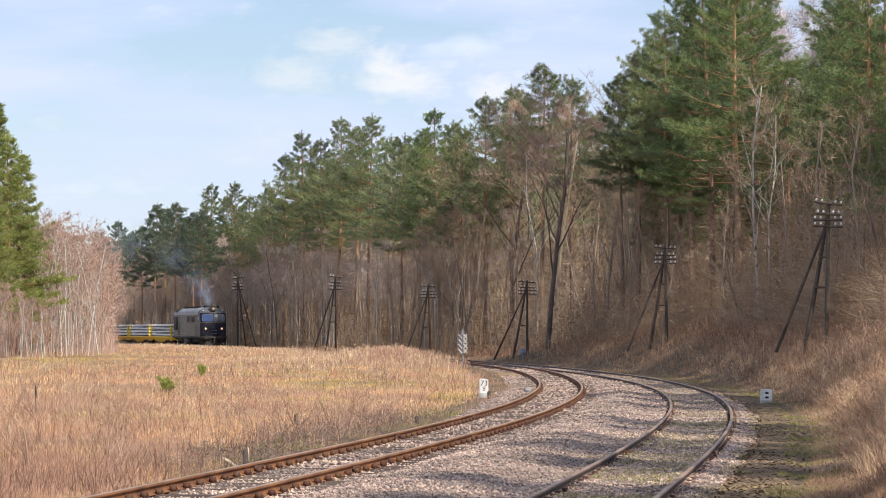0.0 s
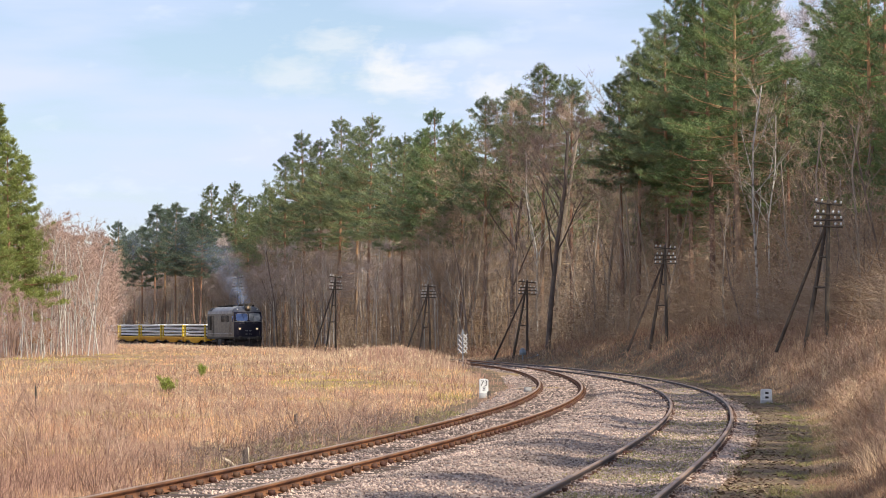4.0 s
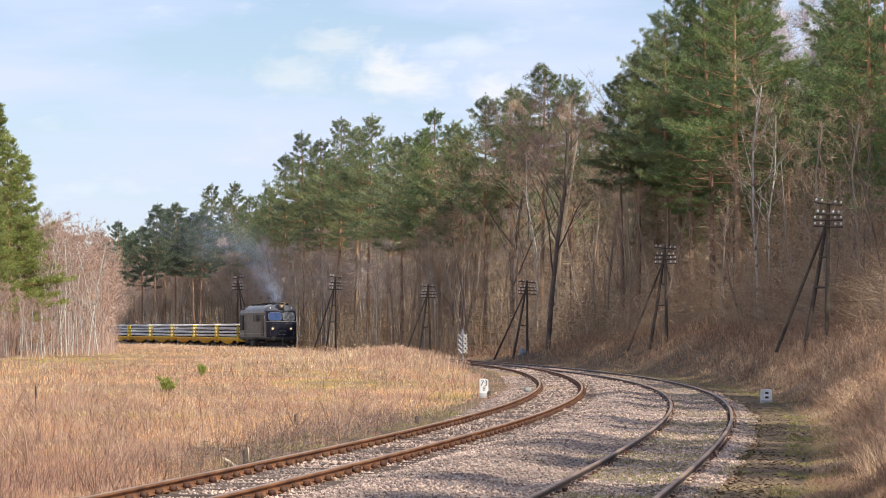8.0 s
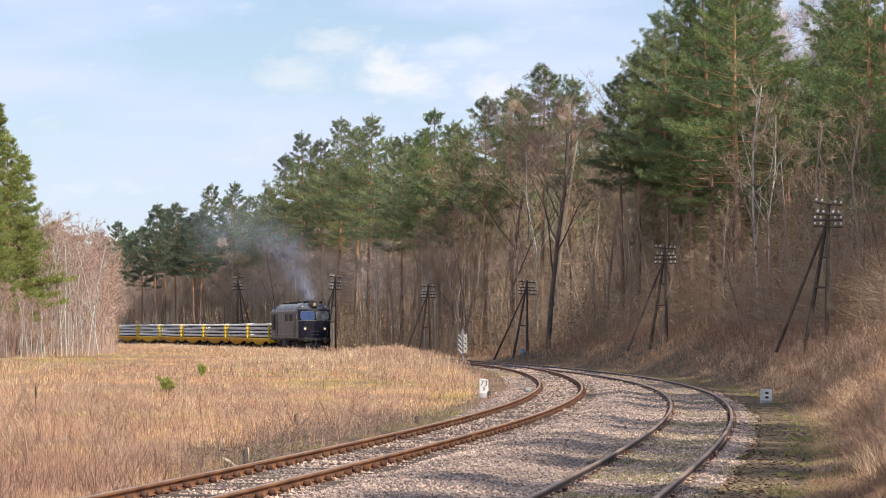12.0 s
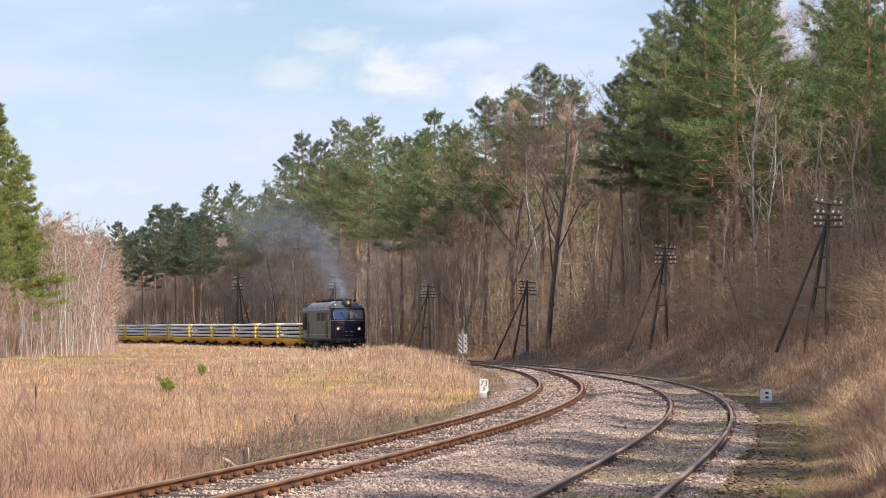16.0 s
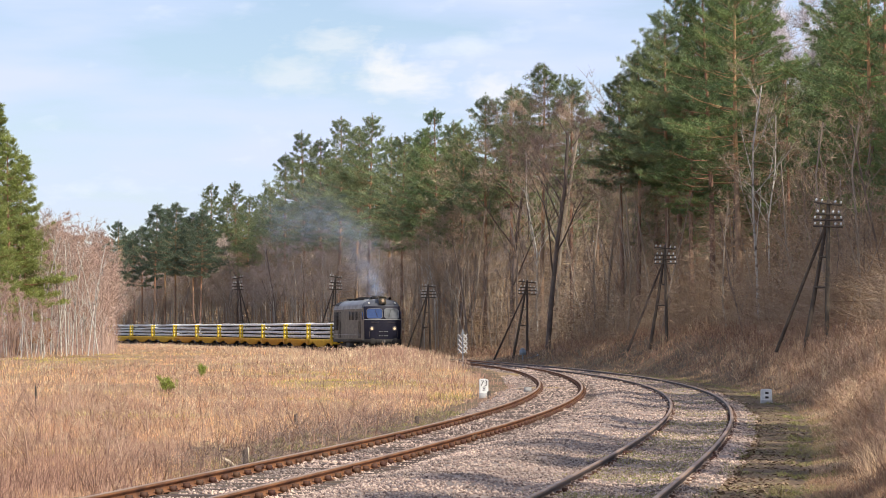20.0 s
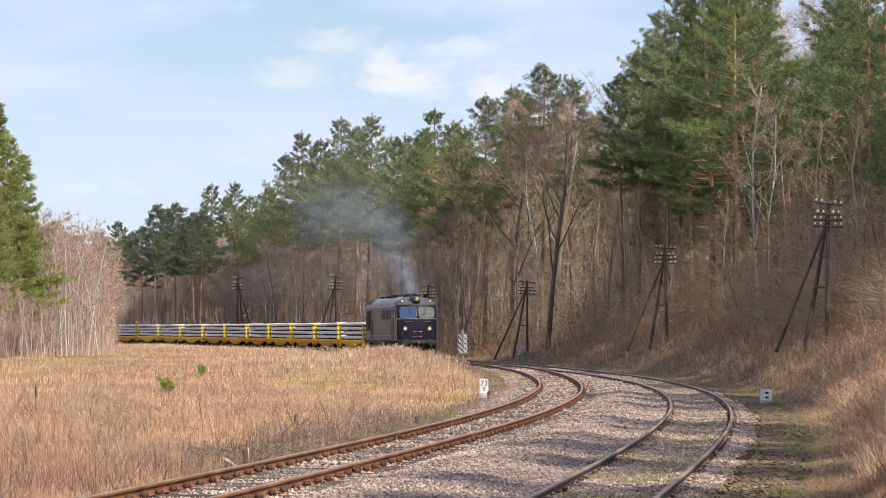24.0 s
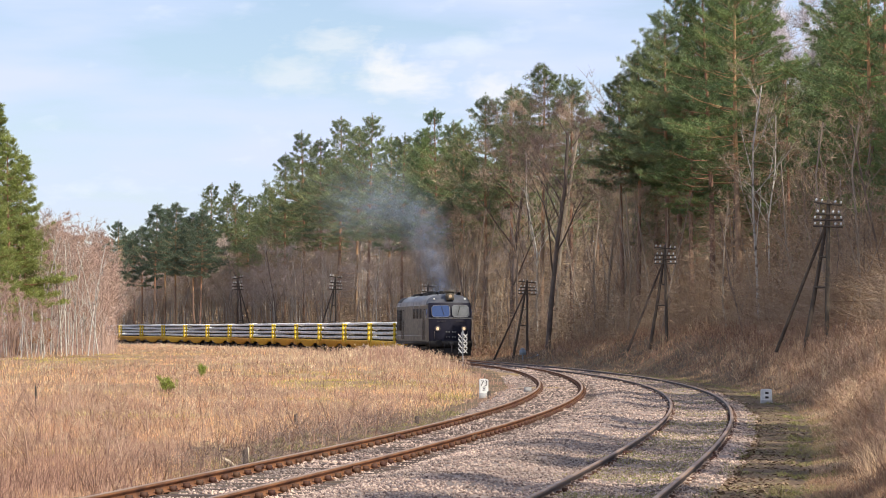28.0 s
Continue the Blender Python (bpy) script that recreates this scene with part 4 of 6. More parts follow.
def locomotive():
    L = tagged(new("locomotive"), "heavy dark diesel locomotive with dusty olive sides and black blue front", "locomotive")
    # sides, slightly sloped inwards towards the ends at the cabs
    xs = [-8.15, -7.2, 7.2, 8.15]
    ws = [1.36, 1.475, 1.475, 1.36]
    hull = Soup()
    for sy in (-1, 1):
        secs = [[(x, sy * w, z) for z in (1.18, 1.5, 2.4, 3.60)] for x, w in zip(xs[:3], ws[:3])]
        l = loft([np.array(c) for c in secs])
        hull.add(np.concatenate(l.v), np.concatenate(l.f))
    hull.add([(-8.15, -1.36, 1.18), (-8.15, 1.36, 1.18), (-8.15, 1.36, 3.60), (-8.15, -1.36, 3.60)], [(0, 1, 2, 3)])
    hull.add([(-8.15, -1.36, 1.18), (8.1, -1.36, 1.18), (8.1, 1.36, 1.18), (-8.15, 1.36, 1.18)], [(0, 1, 2, 3)])
    part("body", hull, M_HULL, L)
    # roof
    secs = [arch_section(1.36, 3.60, 4.15, -8.15), arch_section(1.475, 3.60, 4.30, -7.2), arch_section(1.475, 3.60, 4.32, 6.4), arch_section(1.475, 3.60, 4.30, 7.0)]
    roof = part("roof", loft(secs), M_ROOF, L, soft=True)
    end = Soup()
    A = arch_section(1.36, 3.60, 4.15, -8.15)
    end.add(np.vstack([A, [(-8.15, 0, 3.60)]]), [(i, i + 1, len(A)) for i in range(len(A) - 1)])
    part("roof_end", end, M_ROOF, roof)
    for idx in (slice(1, 5), slice(10, 14)):
        part("roof_grille", loft([arch_section(1.50, 3.60, 4.345, x)[idx] for x in (-6.9, -4.9)]), M_BLACK, roof, "dark cooler grille")
        part("roof_hatch", loft([arch_section(1.495, 3.60, 4.34, x)[idx] for x in (-4.4, 0.4)]), M_PANEL, roof, "paler slanted hatch")
        part("roof_hatch", loft([arch_section(1.495, 3.60, 4.34, x)[idx] for x in (0.6, 5.4)]), M_PANEL, roof, "paler slanted hatch")
    for x in (-5.6, -2.3, 1.0, 3.9):
        s = Soup()
        s.tube(arch_section(1.49, 3.44, 4.34, x), np.full(15, 0.03), 4)
        part("roof_rib", s, M_ROOF, roof)
    for x, w, l, h in ((-5.0, 0.55, 1.1, 4.42), (-2.8, 0.6, 1.3, 4.42), (-0.2, 0.5, 1.2, 4.45), (2.4, 0.7, 1.5, 4.48)):
        s = Soup()
        s.box(x - l, x + l, -w, w, 4.24, h - 0.05)
        s.box(x - l - 0.08, x + l + 0.08, -w - 0.08, w + 0.08, h - 0.05, h)
        part("roof_hatch", s, M_BLACK, roof, "sooty roof hatch")
    s = Soup()
    s.box(4.6, 5.5, -0.3, 0.3, 4.25, 4.55)
    part("exhaust_stack", s, M_BLACK, roof)
    # cab front: bulged nose in bands
    t = np.linspace(-1, 1, 13)

    def band(z, x0, w):
        return np.stack([x0 - 0.42 * np.abs(t) ** 3.0, w * t, np.full(13, z)], 1)
    front = loft([band(1.0, 8.25, 1.36), band(1.25, 8.28, 1.40), band(2.62, 8.30, 1.44), band(2.70, 8.28, 1.44)])
    cab = part("cab_front", front, M_FRONT, L, "glossy black blue lower front", soft=True)
    upper = loft([band(2.70, 8.28, 1.44), band(3.62, 8.03, 1.42), band(3.74, 7.97, 1.38)])
    part("windscreen_surround", upper, M_FRONT, cab)
    for sy in (-1, 1):
        sides = Soup()
        V = [(7.2, sy * 1.475, 1.18), (7.86, sy * 1.42, 1.1), (7.88, sy * 1.44, 2.62), (7.86, sy * 1.44, 2.7), (7.61, sy * 1.42, 3.62), (7.2, sy * 1.475, 3.60)]
        sides.add(V, [(0, 1, 2), (0, 2, 5), (2, 3, 5), (3, 4, 5)])
        part("cab_side", sides, M_HULL, L)

    visor = []
    for f in np.linspace(0, 1, 6):
        a = arch_section(1.475, 3.60, 4.30, 7.0, 6)[::-1]
        b = band(3.74, 7.97, 1.38)
        a2 = a.copy()
        p = b * (1 - f) + a2 * f
        p[:, 2] += 0.16 * math.sin(f * math.pi) * np.sin(np.linspace(0, math.pi, 13))
        visor.append(p)
    part("cab_roof", loft(visor), M_CABTOP, roof, "dark grey rounded cab roof", soft=True)
    # windscreens
    for sy in (-1, 1):
        y0, y1 = 0.08, 1.24
        fr, gl = Soup(), Soup()

        def pt(y, z, off):
            f = (z - 2.70) / 0.92
            x = 8.365 + (8.03 - 8.28) * f - 0.217 * (abs(y) - y0)
            return (x + off, sy * y, z)
        cor = [(y0 + 0.12, 2.80), (y1 - 0.12, 2.80), (y1, 2.92), (y1, 3.42), (y1 - 0.14, 3.55), (y0 + 0.14, 3.57), (y0, 3.45), (y0, 2.92)]
        gl.add([pt(y, z, 0.012) for y, z in cor] + [pt((y0 + y1) / 2, 3.18, 0.012)], [(i, (i + 1) % 8, 8) for i in range(8)])
        loop = [pt(y, z, 0.015) for y, z in cor]
        fr.tube(loop + loop[:2], np.full(10, 0.014), 5)
        pane = part("windscreen", gl, M_GLASS if sy < 0 else M_CLEAR, cab, "windscreen with the sky's reflection painted blue" if sy < 0 else "windscreen painted grey for the lighter cab inside")
        part("window_frame", fr, M_PANEL, pane, "grey rubber and metal frame")
        wp = Soup()
        wp.tube([pt(0.62, 3.47, 0.05), pt(0.45, 2.95, 0.05)], [0.012, 0.012], 4)
        part("wiper", wp, M_BLACK, pane)
        hl, rim = Soup(), Soup()
        disc(hl, (8.12, sy * 0.88, 2.02), 0.10, 0.13)
        ring(rim, (8.10, sy * 0.88, 2.02), 0.105, 0.185, 0.15)
        h = part("headlight", hl, M_LAMP, cab, "lit warm headlight")
        part("rim", rim, M_STEEL, h)
        # buffers and steps
        s = Soup()
        s.tube([(8.15, sy * 0.875, 1.05), (8.55, sy * 0.875, 1.05)], [0.11, 0.11], 10)
        disc(s, (8.55, sy * 0.875, 1.05), 0.24, 0.08)
        part("buffer", s, M_BLACK, L)
        s = Soup()
        s.tube([(8.2, sy * 1.1, 1.35), (8.36, sy * 1.1, 1.4), (8.36, sy * 1.1, 1.78), (8.25, sy * 1.1, 1.85)], [0.016] * 4, 5)
        part("handrail", s, M_STEEL, cab)
        s = Soup()
        s.tube([(8.34, sy * 0.35, 2.52), (8.34, sy * 0.95, 2.52)], [0.016] * 2, 5)
        part("handrail", s, M_STEEL, cab)
        s = Soup()
        s.box(7.3, 7.95, sy * 1.30 - 0.12, sy * 1.30 + 0.12, 0.55, 0.6)
        s.box(7.3, 7.95, sy * 1.30 - 0.12, sy * 1.30 + 0.12, 0.9, 0.95)
        s.box(7.3, 7.36, sy * 1.30 - 0.12, sy * 1.30 + 0.12, 0.55, 1.2)
        s.box(7.89, 7.95, sy * 1.30 - 0.12, sy * 1.30 + 0.12, 0.55, 1.2)
        part("cab_steps", s, M_BLACK, L)
    s = Soup()
    s.tube(band(2.71, 8.31, 1.455), np.full(13, 0.028), 5)
    part("front_moulding", s, M_ROOF, cab, "pale moulding below the windscreens")
    for sy in (-1, 1):
        s = Soup()
        disc(s, (7.55, sy * 1.02, 3.98), 0.07, 0.08, 10)
        part("marker_lamp", s, M_WHITE, L, "small white marker lamp")
    # roof headlight box
    s = Soup()
    s.box(7.15, 8.03, -0.25, 0.25, 3.92, 4.44)
    s.box(7.05, 8.14, -0.32, 0.32, 4.44, 4.53)
    box = part("roof_lamp_box", s, M_HULL, L)
    s = Soup()
    disc(s, (8.03, 0, 4.17), 0.11, 0.06)
    tl = part("headlight", s, M_DIM, box, "dim warm top headlight")
    s = Soup()
    ring(s, (8.02, 0, 4.17), 0.12, 0.2, 0.09)
    part("rim", s, M_HULL, tl)
    for sy in (-1, 1):
        s = Soup()
        s.tube([(6.3, sy * 0.7, 4.28), (6.9, sy * 0.75, 4.36)], [0.07, 0.11], 8)
        part("horn", s, M_BLACK, roof)
    # number bars on the front
    for z, w in ((1.80, 0.36), (1.47, 0.34)):
        for k in range(7):
            s = Soup()
            y = -w + (k + 0.5) * 2 * w / 7
            s.box(8.305, 8.318, y - w / 7 * 0.6, y + w / 7 * 0.6, z - 0.03, z + 0.03)
            if k != 3:
                part("marking_bar", s, M_ROOF, cab, "pale painted bar")
    # buffer beam, coupler, plough, hoses
    s = Soup()
    s.box(8.0, 8.3, -1.4, 1.4, 0.82, 1.22)
    part("buffer_beam", s, M_BLACK, L)
    s = Soup()
    s.box(8.3, 8.75, -0.09, 0.09, 0.92, 1.12)
    s.tube([(8.6, 0, 1.05), (8.72, 0, 0.75), (8.6, 0, 0.5)], [0.05, 0.05, 0.05], 6)
    part("coupler", s, M_STEEL, L)
    s = Soup()
    s.add([(8.1, -1.35, 0.25), (8.45, 0, 0.2), (8.1, 1.35, 0.25), (8.05, 1.35, 0.75), (8.3, 0, 0.75), (8.05, -1.35, 0.75)], [(0, 1, 4, 5), (1, 2, 3, 4)])
    part("snow_plough", s, M_BLACK, L)
    for y in (-0.45, 0.4, 0.6):
        s = Soup()
        s.tube([(8.3, y, 1.0), (8.42, y, 0.9), (8.4, y, 0.6), (8.3, y + 0.1, 0.5)], [0.03] * 4, 5)
        part("brake_hose", s, M_BLACK, L)
    # side fittings on both sides
    for sy in (-1, 1):
        for k in range(7):
            x = 0.9 + k * 0.70
            g, f2 = Soup(), Soup()
            a, b = sorted((sy * 1.47, sy * 1.492))
            g.box(x - 0.17, x + 0.17, a, b, 2.70, 3.36)
            part("side_window", g, M_BLACK, L)
        s = Soup()
        for k in range(13):
            z = 1.95 + k * 0.105
            a, b = sorted((sy * 1.46, sy * 1.50))
            s.box(-7.3, -5.0, a, b, z, z + 0.06)
        a, b = sorted((sy * 1.44, sy * 1.478))
        s.box(-7.4, -4.9, a, b, 1.88, 3.36)
        part("louvre_grille", s, M_BLACK, L, "black louvred radiator grille")
        for x in (6.2, -4.1):
            s = Soup()
            a, b = sorted((sy * 1.47, sy * 1.489))
            for x0, x1, z0, z1 in ((x - 0.36, x - 0.32, 1.3, 3.3), (x + 0.32, x + 0.36, 1.3, 3.3), (x - 0.36, x + 0.36, 3.28, 3.33)):
                s.box(x0, x1, a, b, z0, z1)
            d = part("side_door", s, M_BLACK, L)
            for dx in (-0.48, 0.48):
                s = Soup()
                s.tube([(x + dx, sy * 1.53, 1.3), (x + dx, sy * 1.53, 2.6)], [0.018, 0.018], 5)
                part("handrail", s, M_STEEL, d)
        s = Soup()
        a, b = sorted((sy * 1.475, sy * 1.486))
        s.box(-8.0, 7.1, a, b, 1.50, 1.55)
        s.box(-8.0, 7.1, a, b, 3.54, 3.60)
        part("side_moulding", s, M_ROOF, L)
        s = Soup()
        a, b = sorted((sy * 1.30, sy * 1.44))
        s.box(-8.1, 8.0, a, b, 0.95, 1.18)
        part("frame_sill", s, M_BLACK, L)
        s = Soup()
        a, b = sorted((sy * 0.7, sy * 1.38))
        s.box(-1.7, 1.7, a, b, 0.32, 1.0)
        part("fuel_tank", s, M_BLACK, L)
        a, b = sorted((sy * 1.45, sy * 1.494))
        s = Soup()
        s.box(7.0, 7.5, a, b, 2.72, 3.3)
        part("cab_side_window", s, M_GLASS, L)
    for cx in (-4.3, 4.3):
        bogie(L, cx, (-2.1, 0.0, 2.1))
    return L


WAGON = 13.1


def wagon_meshes():
    d = {}
    s = Soup()
    s.box(-6.35, 6.35, -1.35, 1.35, 1.00, 1.10)
    d["deck"] = s.mesh("deck", M_WOODSP)
    s = Soup()
    # fish-bellied side sill
    xs = np.linspace(-6.35, 6.35, 41)
    a = np.abs(xs)
    low = np.interp(a, [0, 1.5, 2.6, 3.3, 4.2, 5.1, 5.7, 6.35], [0.48, 0.49, 0.62, 0.78, 0.84, 0.78, 0.62, 0.58])
    secs = [np.array([(x, -0.05, z), (x, -0.05, 1.0), (x, -0.07, 1.02), (x, -0.07, 1.13), (x, 0.07, 1.13), (x, 0.07, 1.02), (x, 0.05, 1.0), (x, 0.05, z)]) for x, z in zip(xs, low)]
    s = loft(secs, True)
    d["side_sill"] = s.mesh("side_sill", M_YELLOW)
    s = Soup()
    s.box(-0.09, 0.09, -1.38, 1.38, 0.72, 1.14)
    d["end_beam"] = s.mesh("end_beam", M_YELLOW)
    s = Soup()
    s.box(-0.16, 0.16, -0.06, 0.06, 0.95, 2.42)
    s.box(-0.28, 0.28, -0.05, 0.05, 0.95, 1.40)
    for z in (1.27, 1.63, 1.98, 2.34):
        s.box(-0.25, 0.25, -0.09, 0.09, z - 0.05, z + 0.06)
    d["stake"] = s.mesh("stake", M_YBRIGHT)
    s = Soup()
    s.tube([(0, 0, 1.05), (0.42, 0, 1.05)], [0.09, 0.09], 8)
    disc(s, (0.42, 0, 1.05), 0.22, 0.07)
    d["buffer"] = s.mesh("buffer", M_BLACK)
    s = Soup()
    s.box(-0.75, 0.75, -0.09, 0.09, 0.42, 0.62)
    s.tube([(-0.75, 0, 0.75), (-0.3, 0, 0.64), (0.3, 0, 0.64), (0.75, 0, 0.75)], [0.05] * 4, 4)
    d["axle_guard"] = s.mesh("axle_guard", M_BLACK)
    return d


WM = wagon_meshes()


def wagon():
    W = tagged(new("flat_wagon"), "yellow flat wagon with end stakes", "railway wagon", "wagons of the train")
    part("deck", WM["deck"], None, W)
    for sy in (-1, 1):
        part("side_sill", WM["side_sill"], None, W, "weathered yellow fish-bellied sill", pose(0, sy * 1.34, 0))
        for sx in (-1, 1):
            part("stake", WM["stake"], None, W, "bright yellow stake", pose(sx * 5.86, sy * 1.36, 0))
            part("buffer", WM["buffer"], None, W, "", pose(sx * 6.35, sy * 0.875, 0, 0, 0, 0 if sx > 0 else 180))
            g = part("axle_guard", WM["axle_guard"], None, W, "", pose(sx * 4.2, sy * 1.0, 0))
    for sx in (-1, 1):
        part("end_beam", WM["end_beam"], None, W, "", pose(sx * 6.3, 0, 0))
        w = part("wheelset", WHEEL, None, W, "worn steel wheels")
        WHEELS.append((w, sx * 4.2, 0.52))
    return W


def layer_mesh(seed):
    """One layer of sleepers laid across, side by side, on two timber battens."""
    r = np.random.default_rng(seed)
    s = Soup()
    for k in range(36):
        x = -5.29 + k * 0.302 + r.uniform(-0.02, 0.02)
        dy = r.uniform(-0.05, 0.05)
        a, c = 0.145, 0.115
        V = []
        for y, h in ((-1.3, 0.21), (-0.75, 0.222), (-0.4, 0.18), (0.4, 0.18), (0.75, 0.222), (1.3, 0.21)):
            V += [(x - a, y + dy, 0), (x + a, y + dy, 0), (x + c, y + dy, h), (x - c, y + dy, h)]
        F = [(4 * i + j, 4 * i + (j + 1) % 4, 4 * i + 4 + (j + 1) % 4, 4 * i + 4 + j) for i in range(5) for j in range(4)]
        s.add(V, F + [(3, 2, 1, 0), (20, 21, 22, 23)])
    return s


LAYERS = [layer_mesh(k).mesh("sleeper_layer", M_CONC) for k in range(3)]
sp = Soup()
for yy in (-0.72, 0.72):
    sp.box(-5.45, 5.45, yy - 0.06, yy + 0.06, -0.13, 0.0)
BATTEN = sp.mesh("batten", M_WOODSP)


def load(k):
    S = tagged(new("sleeper_stack"), "four layers of new pale concrete sleepers stacked on a wagon", "sleeper stack", "sleeper stacks on the wagons")
    for i in range(4):
        z = 1.10 + 0.13 + i * 0.352
        ly = part("sleeper_layer", LAYERS[(k + i) % 3], None, S, "", pose(0.09 * math.sin(k * 2.3 + i * 1.7), 0.03 * math.sin(k + i * 2.9), z, 0, 0.35 * math.sin(k * 1.9 + i), 180 * ((k + i) % 2) + 0.5 * math.sin(k * 3.1 + i * 2.1)))
        part("batten", BATTEN, None, ly, "dark timber battens")
    return S


LOCO = locomotive()
TRAIN = []
for k in range(14):
    TRAIN.append((wagon(), load(k), 17.35 + WAGON * k))


# exhaust smoke: puffs of thin ragged wisps that fade out at their rims
def smoke_mat(thick):
    m = bpy.data.materials.new("thin exhaust smoke")
    m.use_nodes = True
    nt = m.node_tree
    N, L = nt.nodes.new, nt.links.new
    b = nt.nodes["Principled BSDF"]
    b.inputs["Base Color"].default_value = (0.24, 0.29, 0.40, 1)
    b.inputs["Roughness"].default_value = 1.0
    b.inputs["Specular IOR Level"].default_value = 0.0
    tc, g, n, mu = N("ShaderNodeTexCoord"), N("ShaderNodeTexGradient"), N("ShaderNodeTexNoise"), N("ShaderNodeMath")
    g.gradient_type = "QUADRATIC_SPHERE"
    L(tc.outputs["UV"], g.inputs["Vector"])
    n.inputs["Scale"].default_value, n.inputs["Detail"].default_value = 1.1, 4
    L(tc.outputs["Object"], n.inputs["Vector"])
    r = N("ShaderNodeMapRange")
    r.inputs["From Min"].default_value, r.inputs["From Max"].default_value = 0.32, 0.7
    r.inputs["To Min"].default_value, r.inputs["To Max"].default_value = 0.12 * thick, thick
    L(n.outputs["Fac"], r.inputs["Value"])
    mu.operation = "MULTIPLY"
    L(g.outputs["Fac"], mu.inputs[0])
    L(r.outputs["Result"], mu.inputs[1])
    L(mu.outputs[0], b.inputs["Alpha"])
    return m


SMOKE = [smoke_mat(v) for v in (0.85, 0.48, 0.42)]


def puff_mesh(seed, radius, material):
    """A cupped, dented wisp that fades out at its rim."""
    r = np.random.default_rng(seed)
    k, ph = 18, r.uniform(0, 6.28, 4)
    t = np.arange(k) * 2 * math.pi / k
    f = np.linspace(0.02, 1, 6)[:, None]
    dent = 0.18 * np.sin(2 * t + ph[0]) + 0.12 * np.sin(3 * t + ph[1])
    X, Z = radius * f * np.cos(t) * (1 + 0.10 * np.sin(3 * t + ph[2])), radius * f * np.sin(t) * (1 + 0.12 * np.sin(2 * t + ph[3]))
    Y = radius * (0.45 * f ** 2 + f * dent)
    i, j = np.meshgrid(np.arange(5), np.arange(k), indexing="ij")
    q = lambda a, c: (a * k + c % k).ravel()
    F = np.stack([q(i, j), q(i, j + 1), q(i + 1, j + 1), q(i + 1, j)], 1)
    me = smooth(npmesh("smoke_puff", np.stack([X, Y, Z], -1).reshape(-1, 3), F, material))
    uv = me.uv_layers.new(name="rim")
    disc_uv = np.stack([f * np.cos(t), f * np.sin(t)], -1).reshape(-1, 2)
    uv.data.foreach_set("uv", disc_uv[F.ravel()].ravel())
    return me


PUFFS = []
LAGS = [0.0, 0.35, 0.8, 1.5, 2.5, 4.0, 6.2, 9.0, 13.0]
for k, lag in enumerate(LAGS):
    rad = 1.25 + 0.95 * min(lag, 9.0) ** 0.66
    me = puff_mesh(100 + k, rad, SMOKE[0 if lag < 0.7 else 1 if lag < 2 else 2])
    PUFFS.append((tagged(new("smoke_puff", me), "thin blue-grey exhaust smoke over the locomotive", "smoke", "exhaust smoke", "stuff"), lag))


# ------------------------------------------------------------------ things along the line
M_POLE = mat("tarred pole wood", (0.115, 0.09, 0.07), (0.07, 0.055, 0.045), 1.5, 0.9, 0.3, vary=0.15, fine=12)
M_PORC = mat("white porcelain", (0.80, 0.80, 0.78), (0.7, 0.7, 0.68), 3, 0.25, 0, spec=0.6)
M_STONEPOST = mat("whitewashed stone", (0.78, 0.77, 0.74), (0.62, 0.61, 0.59), 4, 0.85, 0.2, fine=18)
M_GREYBASE = mat("grey stone base", (0.42, 0.41, 0.40), (0.33, 0.32, 0.31), 4, 0.9, 0.3, fine=18)
M_INK = mat("black sign paint", (0.02, 0.02, 0.02), (0.04, 0.04, 0.04), 5, 0.6)
M_OLDWOOD = mat("grey old timber", (0.10, 0.075, 0.06), (0.055, 0.045, 0.04), 3, 0.95, 0.4, fine=20)
M_PALEWOOD = mat("pale wood and sunlit post side", (0.62, 0.52, 0.38), (0.5, 0.4, 0.28), 3, 0.9, 0.2)
M_GREYPAINT = mat("grey painted metal", (0.30, 0.31, 0.33), (0.22, 0.23, 0.25), 3, 0.6)


def bearing(col, y):
    return (col - 784) / F_PX * y


def arm_beam(w):
    s = Soup()
    s.box(-w, w, -0.03, 0.03, -0.05, 0.05)
    return s


